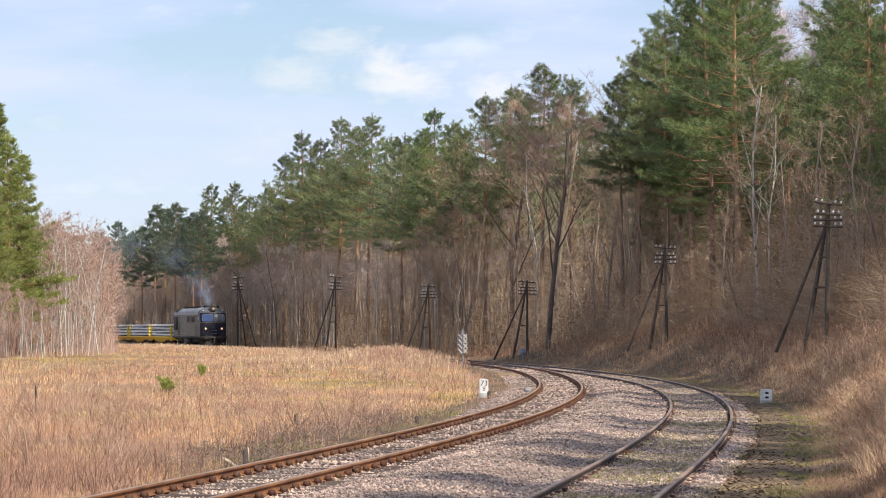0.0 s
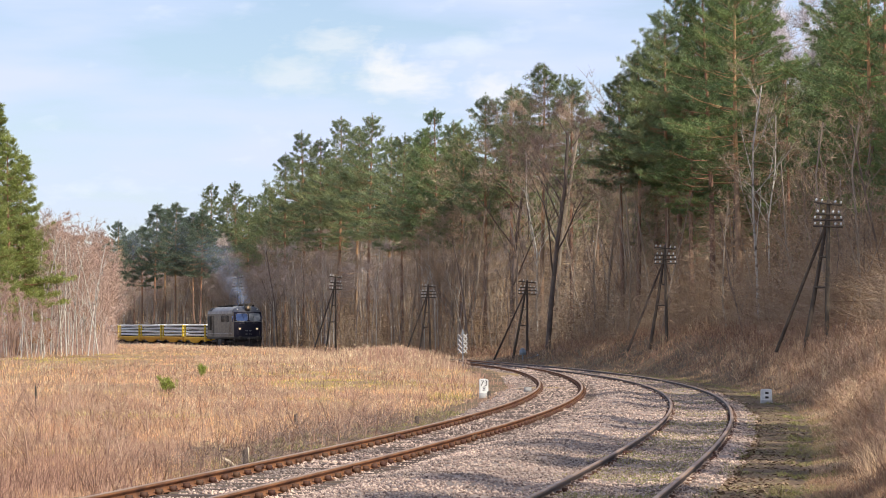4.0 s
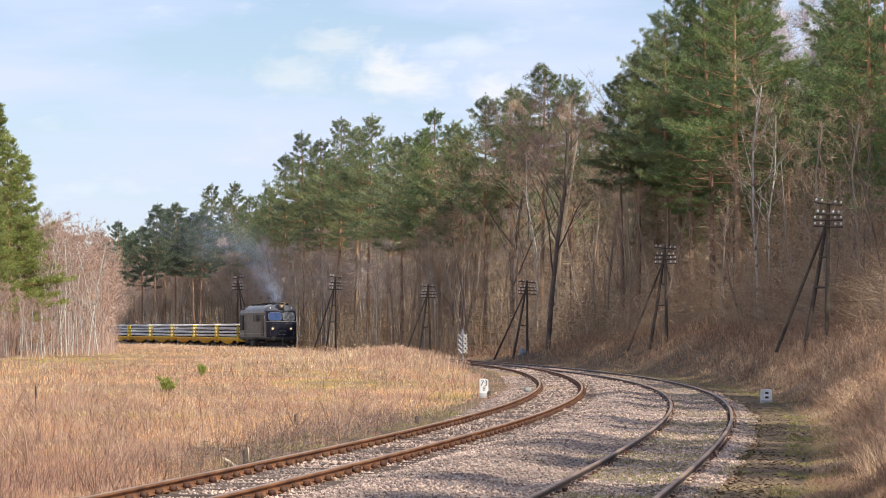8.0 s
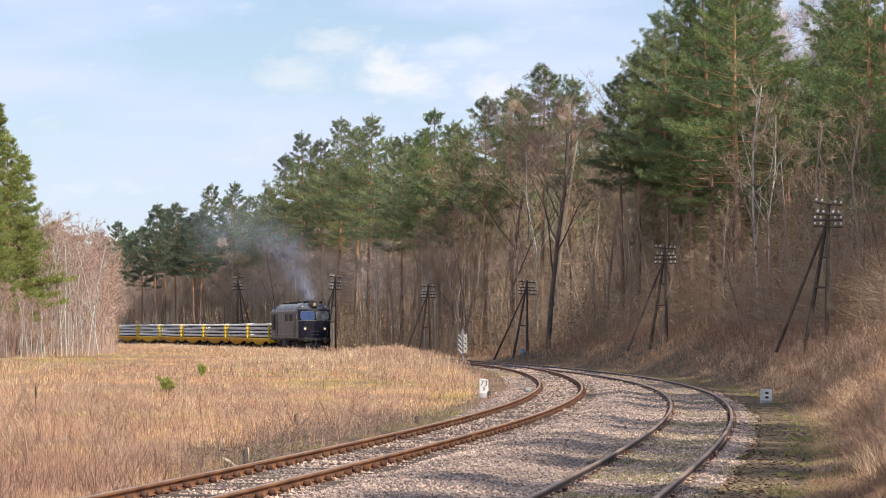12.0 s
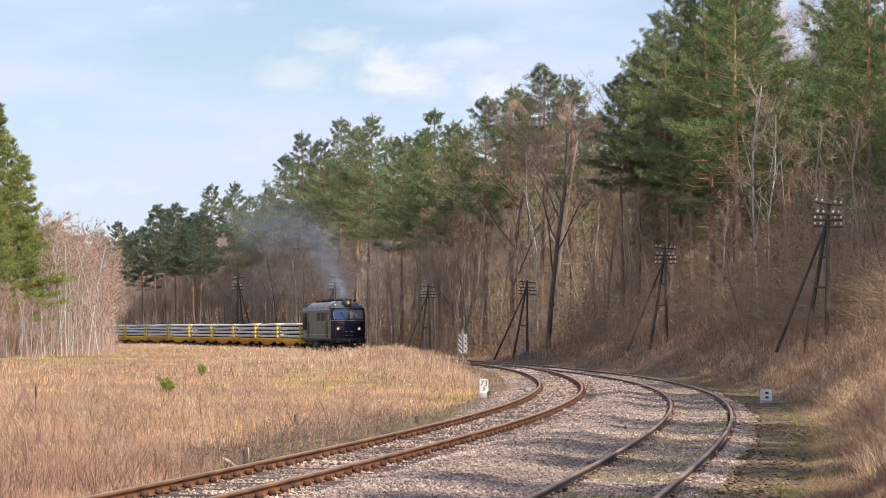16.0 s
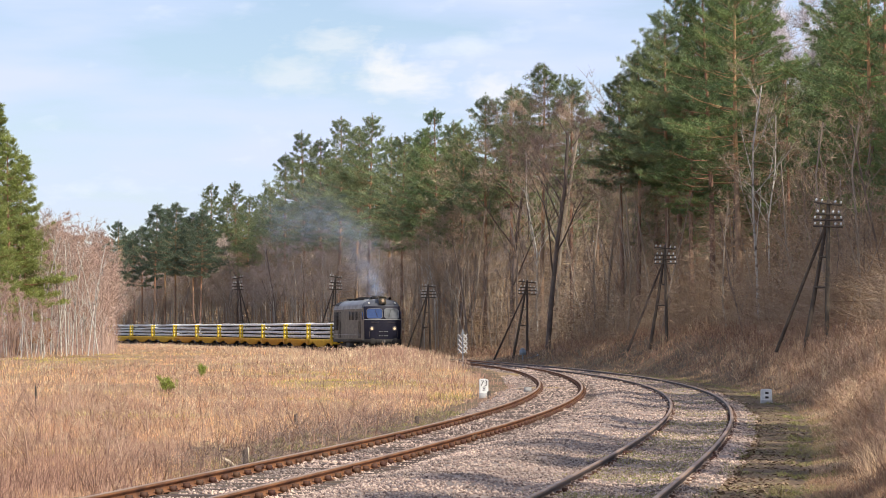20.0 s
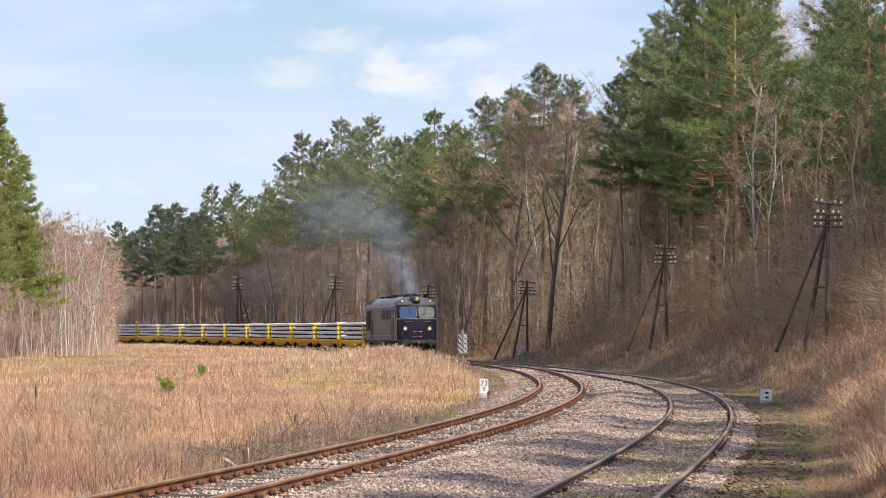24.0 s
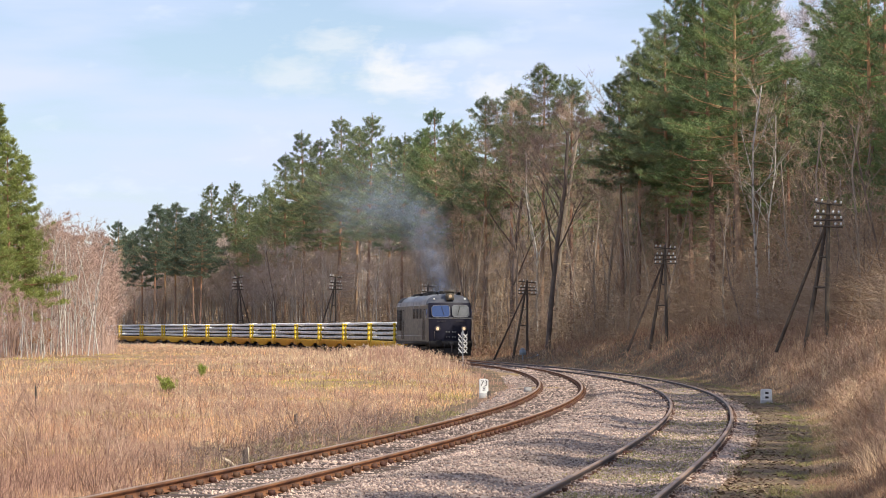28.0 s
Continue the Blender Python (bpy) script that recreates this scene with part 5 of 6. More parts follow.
def telegraph_pole():
    """Coupled wooden pole with a slanting leg, a long strut, three crossarms and insulators. 7.6 m high."""
    P = tagged(new("telegraph_pole"), "old dark wooden telegraph pole with strut and white insulators", "telegraph pole", "telegraph poles along the line")
    s = Soup()
    s.tube([(0, 0, -0.4), (0, 0, 4), (0, 0, 7.6), (0, 0, 7.66)], [0.09, 0.075, 0.062, 0.02], 9)
    part("pole", s, M_POLE, P, soft=True)
    s = Soup()
    s.tube([(-0.98, 0.08, -0.4), (-0.47, 0.1, 3.6), (-0.03, 0.12, 7.45)], [0.09, 0.075, 0.06], 9)
    part("leg", s, M_POLE, P, soft=True)
    s = Soup()
    s.tube([(-2.25, 0.2, -0.5), (-0.08, 0.2, 6.75)], [0.07, 0.05], 8)
    part("strut", s, M_POLE, P, soft=True)
    s = Soup()
    s.tube([(-0.62, 0.05, 3.0), (0.05, 0.05, 3.0)], [0.06, 0.06], 6)
    s.tube([(-0.35, 0.05, 4.6), (0.05, 0.05, 4.6)], [0.05, 0.05], 6)
    part("cross_brace", s, M_POLE, P)
    for z, w, tip in ((7.42, 0.58, 9.0), (6.86, 0.50, 4.0), (6.56, 0.60, 1.0), (6.22, 0.60, 2.5)):
        arm = part("crossarm", arm_beam(w), M_POLE, P, "", pose(0.02, -0.06, z, 0, tip, 0))
        for k in range(4):
            x = (-w + 0.06, -w + 0.30, w - 0.30, w - 0.06)[k]
            s = Soup()
            s.tube([(x, 0, 0.04), (x, 0, 0.09), (x, 0, 0.095), (x, 0, 0.15), (x, 0, 0.20), (x, 0, 0.23)], [0.014, 0.014, 0.048, 0.042, 0.034, 0.012], 8)
            part("insulator", s, M_PORC, arm, "white porcelain insulator")
    return P


pole = telegraph_pole()
for k, (col, top, y, flip, tilt) in enumerate([(1463, 350, 106, 1, 1), (1180, 432, 150, 1, -1), (933, 494, 192, 1, 0), (762, 502, 232, 1, -2), (594, 485, 270, 1, 0), (421, 487, 318, -1, 0)]):
    x = bearing(col, y)
    g = float(ground_z(x, y))
    s = (EYE + (582 - top) / F_PX * y - g) / 7.75
    m = pose(x, y, g, 0, tilt, (-38, -26, -12, -10, -4, -4)[k] if flip > 0 else 176) @ Matrix.Diagonal((1, 1, s, 1))
    if k:
        copy_thing(pole, m @ Matrix.Diagonal((1, 1, 1 / pole.scale[2], 1)))
    else:
        pole.matrix_basis = m


def words(text, size, material, parent, m, name="marking"):
    c = bpy.data.curves.new(name, "FONT")
    c.body, c.size, c.align_x, c.align_y, c.extrude = text, size, "CENTER", "CENTER", 0.004
    c.materials.append(material)
    o = new(name, c)
    o.parent = parent
    o.matrix_basis = m
    return o


def milepost(col, y, w, h, tilt, lines, label):
    x = bearing(col, y)
    P = tagged(new("kilometre_post"), label, "marker post", "kilometre posts beside the track")
    P.matrix_basis = pose(x, y, float(max(ground_z(x, y), -0.36)) - 0.05, tilt, 0, 8)
    s = Soup()
    t = np.linspace(0, math.pi, 9)
    prof = [(w / 2, h * 0.36), *[(w / 2 * np.sign(math.cos(a)) * abs(math.cos(a)) ** 0.5, h - 0.06 + 0.06 * math.sin(a)) for a in t], (-w / 2, h * 0.36)]
    n = len(prof)
    V = [(px, yy, pz) for yy in (-0.07, 0.07) for px, pz in prof]
    s.add(V, [(i, i + 1, n + i + 1, n + i) for i in range(n - 1)])
    s.add(V, [(0, i, i + 1) for i in range(1, n - 1)] + [(n, n + i + 1, n + i) for i in range(1, n - 1)])
    tab = part("tablet", s, M_STONEPOST, P, "whitewashed tablet with a rounded top")
    s = Soup()
    s.box(-w / 2 - 0.005, w / 2 + 0.005, -0.075, 0.075, 0, h * 0.36)
    part("base", s, M_GREYBASE, P, "grey stone foot")
    for text, z, size in lines:
        if text:
            words(text, size, M_INK, tab, pose(0, -0.072, z, 90, 0, 0), "number")
        else:
            s = Soup()
            s.box(-0.05, 0.05, -0.076, -0.071, z - size * 0.3, z + size * 0.3)
            s.box(-0.035, 0.035, -0.079, -0.076, z - size * 0.12, z + size * 0.12)
            part("marking_bar", s, M_INK, tab)
    return P


milepost(856, 96, 0.29, 0.74, 0, [("73", 0.585, 0.25), ("8", 0.40, 0.22)], "white stone kilometre post with black numbers beside the siding")
milepost(1356, 85, 0.31, 0.52, -4, [("", 0.40, 0.10), ("", 0.27, 0.10)], "small tilted white kilometre post on the trackside shelf")


def board_sign():
    """Slim post with two hinged boards of white slats crossed on dark, and a pointed cap."""
    y = 162.0
    x = bearing(819, y)
    P = tagged(new("track_sign"), "slim trackside sign post with crossed white slats", "railway sign")
    g = float(ground_z(x, y))
    P.matrix_basis = pose(x, y, g, 0, 0, 0)
    s = Soup()
    s.tube([(0, 0, -0.1), (0, 0, 1.75 - g)], [0.035, 0.035], 8)
    part("post", s, M_GREYPAINT, P)
    z0 = 1.92 - g
    s = Soup()
    s.add([(-0.11, -0.03, z0 - 0.22), (0.11, -0.03, z0 - 0.22), (0, -0.03, z0 + 0.1), (-0.11, 0.03, z0 - 0.22), (0.11, 0.03, z0 - 0.22), (0, 0.03, z0 + 0.1)], [(0, 1, 2), (5, 4, 3)])
    s.add([(-0.11, -0.03, z0 - 0.22), (0.11, -0.03, z0 - 0.22), (0, -0.03, z0 + 0.1), (-0.11, 0.03, z0 - 0.22), (0.11, 0.03, z0 - 0.22), (0, 0.03, z0 + 0.1)], [(0, 3, 4, 1), (1, 4, 5, 2), (2, 5, 3, 0)])
    part("cap", s, M_GREYPAINT, P, "grey pointed cap")
    for sx in (-1, 1):
        for k in range(4):
            zz = 1.60 - g - k * 0.27
            for d in (-1, 1):
                s = Soup()
                a = np.array([sx * 0.04, -0.05, zz - d * 0.12])
                b = np.array([sx * 0.25, -0.05 + (0.12 if sx < 0 else -0.04), zz + d * 0.12])
                s.tube([a, b], [0.026, 0.026], 4)
                part("slat", s, M_WHITE if sx > 0 or d > 0 else M_GREYPAINT, P, "white painted slat")
    return P


board_sign()


def switch_lantern():
    y = 186.0
    x = bearing(925, y)
    P = tagged(new("switch_lantern"), "small pale blue and white switch lantern beside the points", "switch signal")
    P.matrix_basis = pose(x, y, float(ground_z(x, y)))
    s = Soup()
    s.tube([(0, 0, 0), (0, 0, 0.45)], [0.05, 0.04], 8)
    part("stand", s, M_GREYPAINT, P)
    s = Soup()
    s.box(-0.2, 0.2, -0.12, 0.12, 0.42, 0.72)
    part("lantern_box", s, mat("pale blue enamel", (0.30, 0.36, 0.40), (0.24, 0.28, 0.32), 3, 0.5), P)
    s = Soup()
    s.tube([(0, 0, 0.72), (0, 0, 0.82), (0, 0, 0.86)], [0.16, 0.12, 0.02], 8)
    part("hood", s, M_GREYPAINT, P)
    s = Soup()
    s.tube([(0.2, 0, 0.2), (0.9, 0.1, 0.35)], [0.03, 0.03], 6)
    s.tube([(0.9, 0.1, 0.35), (1.0, 0.1, 0.36)], [0.11, 0.11], 8)
    part("weight_lever", s, M_GREYPAINT, P)


switch_lantern()


def stump_post(col, y, w, h, label, lit=False):
    x = bearing(col, y)
    P = tagged(new("stump_post"), label, "post")
    P.matrix_basis = pose(x, y, float(ground_z(x, y)) - 0.05, 2, -3, 12)
    s = Soup()
    a = w / 2
    V = [(-a, -a, 0), (a, -a, 0), (a, a, 0), (-a, a, 0), (-a * 0.9, -a, h * 0.93), (a, -a * 0.9, h), (a * 0.9, a, h * 0.97), (-a, a, h * 0.9)]
    s.add(V, [(0, 1, 5, 4), (1, 2, 6, 5), (2, 3, 7, 6), (3, 0, 4, 7), (4, 5, 6, 7)])
    part("post", s, M_OLDWOOD, P)
    # a pale strip paints the sunlight on the post's right side
    if lit:
        s = Soup()
        s.box(a + 0.005, a + 0.02, -a, a, 0.1, h * 1.02)
        part("split_face", s, M_PALEWOOD, P, "pale strip painting the sunlit side of the post")
    return P


stump_post(436, 51, 0.085, 0.45, "short dark broken post beside the siding rail", True)
stump_post(739, 73, 0.085, 0.34, "short weathered wooden stump beside the siding", False)
stump_post(525, 70, 0.07, 0.40, "short dark wooden stump in the grass", False)
# assumed upright for the darker strip right of the kilometre post
stump_post(866, 95, 0.10, 0.36, "short dark upright piece right of the kilometre post", False)
stump_post(66, 78, 0.045, 0.85, "thin rusty upright stake in the dry grass", False)


def small_box():
    y = 101.0
    P = tagged(new("track_box"), "small grey box lying between the siding rails", "box")
    P.matrix_basis = pose(bearing(934, y), y, -0.16, 0, 0, 10)
    s = Soup()
    s.box(-0.11, 0.11, -0.1, 0.1, 0, 0.15)
    part("body", s, M_GREYBASE, P)
    s = Soup()
    s.box(-0.125, 0.125, -0.115, 0.115, 0.15, 0.175)
    part("lid", s, M_GREYBASE, P)


small_box()


def chip(col, y):
    P = tagged(new("broken_branch"), "pale broken branch lying by the siding", "branch")
    x = bearing(col, y)
    P.matrix_basis = pose(x, y, float(ground_z(x, y)) + 0.04)
    s = Soup()
    s.tube([(-0.12, 0, 0.14), (0.0, 0, 0.08), (0.12, 0, 0.0)], [0.03, 0.035, 0.02], 7)
    part("stick", s, M_PALEWOOD, P)


chip(406, 51.5)


def bush(col, y, w, h, seed):
    """Small green pine seedling bush."""
    r = np.random.default_rng(seed)
    x = bearing(col, y)
    P = tagged(new("small_bush"), "small bright green pine seedling in the field", "bush", "green bushes in the field")
    P.matrix_basis = pose(x, y, float(ground_z(x, y)))
    s, g = Soup(), Soup()
    n = 26
    for k in range(n):
        a = r.uniform(0, 6.28)
        tip = np.array([math.cos(a) * w * r.uniform(0.1, 0.5), math.sin(a) * w * r.uniform(0.1, 0.5), h * r.uniform(0.45, 1.0)])
        s.tube([(0, 0, 0), tip * [0.4, 0.4, 0.5], tip], [0.015, 0.01, 0.005], 4)
        m = 34
        pts = tip * r.uniform(0.45, 1.0, (m, 1)) + r.normal(0, 0.03, (m, 3))
        D = unit(r.normal(size=(m, 3)) + [0, 0, 0.8])
        g.add(*rows_mesh(D, pts, 0.13, 0.028))
    part("stems", s, M_PINEBARK, P)
    part("crown", g, M_BUSH, P)


M_BUSH = mat("fresh green needles", (0.36, 0.40, 0.09), (0.26, 0.31, 0.07), 2, 0.7, 0, island=0.35, through_light=0.3)
bush(300, 104, 0.85, 0.62, 1)
bush(357, 130, 0.42, 0.55, 2)


# ------------------------------------------------------------------ grass, shrubs, stones
def blades(n, X, Y, h, w, lean, seed, turn=None):
    """Bent tapering blades standing on the ground at X, Y."""
    r = np.random.default_rng(seed)
    Z = ground_z(X, Y) - 0.02
    az = r.uniform(0, 2 * math.pi, n) if turn is None else turn
    dx, dy = np.cos(az), np.sin(az)
    fa = r.uniform(-0.6, 0.6, n)
    sx, sy = np.cos(fa), np.sin(fa)
    V = np.empty((n, 5, 3))
    for k, (t, ww) in enumerate(((0, 1.0), (0, 1.0), (0.55, 0.8), (0.55, 0.8), (1.0, 0))):
        b = lean * h * t * t
        sgn = -0.5 if k % 2 == 0 else 0.5
        V[:, k, 0] = X + dx * b + sx * w * ww * sgn
        V[:, k, 1] = Y + dy * b + sy * w * ww * sgn
        V[:, k, 2] = Z + h * t * (1 - 0.27 * np.minimum(lean, 2.6) * t)
    o = np.arange(n)[:, None] * 5
    F = np.concatenate([o + [0, 1, 3], o + [0, 3, 2], o + [2, 3, 4]])
    return V.reshape(-1, 3), F


def edge_left(y):
    return np.where(y < 188, np.minimum(x_left(y), x_main(y)) - 1.65 - 0.6 * np.clip((y - 60) / 30, 0, 1), x_main(y) - 2.1)


def field_grass():
    """Tussocks of dry grass with weeds between them, low green patches and bare gaps."""
    r = np.random.default_rng(41)
    nc = 25000
    cy = 1 / r.uniform(1 / 330, 1 / 31.0, nc)
    a, b = -0.158 * cy - 1.5, edge_left(cy) + 0.75 * np.exp(-((cy - 98) / 14) ** 2)
    cx = a + (b - a) * r.uniform(0, 1, nc)
    gap = (cx > b - np.where((cy > 50) & (cy < 74), 2.6, 1.5)) & (cy < 92) & (r.uniform(size=nc) < 0.8)
    ok = (b > a) & ~gap & (hills(cx, cy, 1.3, 13) + 0.7 * hills(cx, cy, 0.5, 17) > -0.75)
    cx, cy = cx[ok], cy[ok]
    kind = r.uniform(size=len(cx))
    cl, ca = r.gamma(2.0, 0.55, len(cx)), r.uniform(0, 2 * math.pi, len(cx))
    chh = r.uniform(0.55, 1.25, len(cx))
    per = 10
    rp = lambda v: np.repeat(v, per)
    spread = 0.10 + 0.0011 * cy
    x = rp(cx) + r.normal(0, 1, len(cx) * per) * rp(spread)
    y = rp(cy) + r.normal(0, 1, len(cx) * per) * rp(spread) * 1.6
    kind, n = rp(kind), len(x)
    patch = hills(x, y, 4.2, 9) + 0.4 * hills(x, y, 11, 4)
    far_green = np.exp(-((x + 24) / 7) ** 2 - ((y - 190) / 25) ** 2) + 1.3 * np.exp(-((x + 3.4) / 2.8) ** 2 - ((y - 116) / 13) ** 2) + np.exp(-((x - 0.2) / 0.9) ** 2 - ((y - 96) / 5) ** 2) + np.exp(-((x + 3.9) / 0.8) ** 2 - ((y - 54.5) / 4) ** 2)
    low = (patch + 1.5 * far_green) > 0.72
    tall = np.clip(0.45 + 0.4 * hills(x, y, 6, 3) + 0.3 * hills(x, y, 1.7, 19), 0, 1)
    near_edge = np.clip((edge_left(y) - x) / 0.9, 0.45, 1)
    h = (0.15 + 0.30 * tall) * rp(chh) * r.uniform(0.45, 1.2, n) * near_edge
    h = np.where(low, h * 0.55 + 0.03, h)
    w = np.maximum(0.004, y * 0.00010) * r.uniform(0.6, 1.4, n)
    edge = np.clip(1 - (edge_left(y) - x) / 3.0, 0, 1)
    weed = ~low & (kind < 0.12 + 0.38 * (hills(x, y, 5, 6) + 0.5 * hills(x, y, 1.5, 23) > 0.15) + 0.2 * edge + 0.25 * np.clip((75 - y) / 35, 0, 1))
    h = np.where(weed, h * 1.5 + 0.12, h)
    w = np.where(weed, w * 0.7, w)
    lean = np.clip(rp(cl) + r.normal(0, 0.5, n), 0.02, 3.0)
    h = h * (0.8 + 0.2 * np.clip((y - 45) / 45, 0, 1))
    green = low & (kind > 0.45)
    pale = ~weed & ~green & (kind > 0.84)
    turn = rp(ca) + r.normal(0, 0.9, n)
    for name, k, m, label in (("dry_grass", ~green & ~weed & ~pale, M_GRASS, "tall dry tan grass covering the field"), ("pale_grass", pale, M_PALE, "bleached straw tussocks among the dry grass"),
                              ("weed_stems", weed, M_WEED, "reddish brown dead weeds among the grass"), ("low_grass", green, M_GREEN, "low yellowish green grass patches in the field")):
        V, F = blades(int(k.sum()), x[k], y[k], h[k], w[k], lean[k], 5, turn[k])
        tagged(new(name, npmesh(name, V, F, m)), label, "grass", kind="stuff")


def verge_growth():
    """Tall reedy grass along the far side of the field, in front of the train."""
    r = np.random.default_rng(71)
    n = 26000
    y = r.uniform(176, 340, n)
    x = x_main(y) - 2.0 - r.gamma(1.6, 1.5, n)
    mound = r.uniform(size=n) < 0.42
    y = np.where(mound, r.normal(176, 9, n), y)
    x = np.where(mound, r.normal(-4.6, 3.2, n), x)
    k = (x < edge_left(y) - 0.3) & (784 + F_PX * x / y > 150)
    x, y = x[k], y[k]
    h = r.uniform(0.2, 0.62, len(x)) * (0.85 + 0.3 * hills(x, y, 3, 2))
    hump = np.exp(-((x + 2.2) / 2.6) ** 2 - ((y - 170) / 16) ** 2)
    h = h * (0.8 + 0.75 * hump)
    w = y * 0.00012 * r.uniform(0.6, 1.4, len(x))
    red = hills(x, y, 4, 12) + r.normal(0, 0.3, len(x)) + 1.6 * hump > 0.25
    for name, kk, m, label in (("verge_grass", ~red, M_PALE, "tall straw-coloured reedy grass by the far track"), ("verge_weeds", red, M_WEED, "tall reddish weeds by the far track")):
        V, F = blades(int(kk.sum()), x[kk], y[kk], h[kk], w[kk], r.gamma(2, 0.16, int(kk.sum())), 15)
        tagged(new(name, npmesh(name, V, F, m)), label, "grass", kind="stuff")


def brambles():
    """Thin arching dead canes in the near field and on the bank."""
    r = np.random.default_rng(73)
    n = 24000
    y = 1 / r.uniform(1 / 160, 1 / 36.0, n)
    left = r.uniform(size=n) < 0.4
    a, b = -0.158 * y - 1.0, edge_left(y) - 0.4
    x = np.where(left, a + (b - a) * r.uniform(0, 1, n), x_main(y) + 3.4 + r.uniform(0, 1, n) * 7)
    rough = np.exp(-((x - edge_left(y) + 1.6) / 1.3) ** 2 - ((y - 66) / 18) ** 2)
    k = (x < 0.158 * y + 1) & (hills(x, y, 2.4, 31) + r.normal(0, 0.25, n) + 0.9 * rough > 0.05)
    x, y = x[k], y[k]
    h = r.uniform(0.3, 0.85, len(x))
    V, F = blades(len(x), x, y, h, np.maximum(0.006, y * 0.00010), r.gamma(2, 0.55, len(x)), 16)
    tagged(new("brambles", npmesh("brambles", V, F, M_CANE)), "thin arching dark reddish dead canes", "undergrowth", kind="stuff")


def thicket_floor():
    """Brush under the young trees at the far end of the field."""
    r = np.random.default_rng(77)
    n = 3000
    y = r.uniform(216, 330, n)
    x = (r.uniform(-40, 203, n) - 784) / F_PX * y
    k = x < x_main(y) - 3.5
    x, y = x[k], y[k]
    h = np.minimum(r.gamma(2.0, 0.6, len(x)) + 0.3, 4.0)
    V, F = blades(len(x), x, y, h, y * 0.00013 * r.uniform(0.6, 1.4, len(x)), r.uniform(0.05, 0.6, len(x)), 9)
    tagged(new("thicket_brush", npmesh("thicket_brush", V, F, M_TWIGRED)), "pinkish leafless brush under the young trees", "undergrowth", kind="stuff")


def bank_growth():
    r = np.random.default_rng(43)
    n = 120000
    y = 1 / r.uniform(1 / 330, 1 / 31.0, n)
    u = 2.5 + r.uniform(0, 1, n) ** 1.2 * 9.5
    x = x_main(y) + u
    keep = (x < 0.158 * y + 1.5)
    x, y, u = x[keep], y[keep], u[keep]
    clump = hills(x, y, 1.6, 8) + 0.6 * hills(x, y, 0.7, 21)
    h = (0.12 + 0.55 * np.clip((u - 2.6) / 2.5, 0, 1)) * r.uniform(0.3, 1.5, len(x)) * (0.7 + 0.75 * clump)
    w = np.maximum(0.007, y * 0.00013) * r.uniform(0.7, 1.5, len(x))
    lean = r.gamma(2.2, 0.38, len(x))
    straw = (hills(x, y, 2.1, 27) + 0.5 * hills(x, y, 0.8, 5) + r.normal(0, 0.25, len(x)) > 0.42) & (y < 110)
    for name, k, m, label in (("bank_grass", ~straw, M_BANK, "rusty brown dead grass and bracken on the bank"), ("bank_straw", straw, M_STRAW, "pale pinkish dead grass tussocks on the bank")):
        V, F = blades(int(k.sum()), x[k], y[k], np.maximum(h, 0.16)[k], w[k], lean[k], 6)
        tagged(new(name, npmesh(name, V, F, m)), label, "grass", kind="stuff")


def undergrowth():
    """Thin stems and brush on the bank and between the trunks."""
    r = np.random.default_rng(47)
    n = 52000
    y = 1 / r.uniform(1 / 420, 1 / 75.0, n)
    u = 6.8 + r.uniform(0, 1, n) * 25
    x = x_main(y) + u
    keep = (x < 0.158 * y + 3)
    x, y, u = x[keep], y[keep], u[keep]
    h = np.minimum(r.gamma(2.2, 1.1, len(x)) + 0.5, 6.5) * np.clip((u - 3.5) / 5, 0.25, 1)
    w = np.maximum(0.012, y * 0.00012) * r.uniform(0.5, 1.6, len(x))
    V, F = blades(len(x), x, y, h, w, np.abs(r.normal(0, 0.6, len(x))), 8)
    tagged(new("undergrowth", npmesh("undergrowth", V, F, M_SHRUB)), "dense leafless brown undergrowth between the trunks", "undergrowth", kind="stuff")


def loose_stones():
    r = np.random.default_rng(51)
    n = 62000
    y = 1 / r.uniform(1 / 170, 1 / 32.0, n)
    a, b = x_left(y) - 1.6 - 0.8 * np.clip((y - 60) / 30, 0, 1), x_main(y) + 2.5
    x = a + (b - a) * r.uniform(0, 1, n)
    big = (np.abs(x - x_left(y)) < 0.95)
    s = r.uniform(0.014, 0.036, n) * (0.7 + y / 120) * np.where(big, 1.1, 0.85)
    z = np.maximum(bed_z(x, y), np.where(x - x_main(y) > 1.4, ground_z(x, y) + 0.02, -9))
    s = np.where((x - x_main(y) > 1.6) & (r.uniform(size=n) < 0.75), 0.004, s)
    oc = np.array([(1, 0, 0), (-1, 0, 0), (0, 1, 0), (0, -1, 0), (0, 0, 0.8), (0, 0, -0.8)])
    of = np.array([(0, 2, 4), (2, 1, 4), (1, 3, 4), (3, 0, 4), (2, 0, 5), (1, 2, 5), (3, 1, 5), (0, 3, 5)])
    V = oc[None] * s[:, None, None] * r.uniform(0.6, 1.4, (n, 6, 1))
    t = r.uniform(0, 6.28, n)
    c, sn = np.cos(t)[:, None], np.sin(t)[:, None]
    X, Y = V[..., 0] * c - V[..., 1] * sn, V[..., 0] * sn + V[..., 1] * c
    V = np.stack([X + x[:, None], Y + y[:, None], V[..., 2] + (z + s * 0.25)[:, None]], -1)
    F = (np.arange(n)[:, None, None] * 6 + of[None]).reshape(-1, 3)
    tagged(new("ballast_stones", npmesh("ballast_stones", V.reshape(-1, 3), F, M_STONE)), "loose grey and beige ballast stones on the track bed", "gravel", kind="stuff")


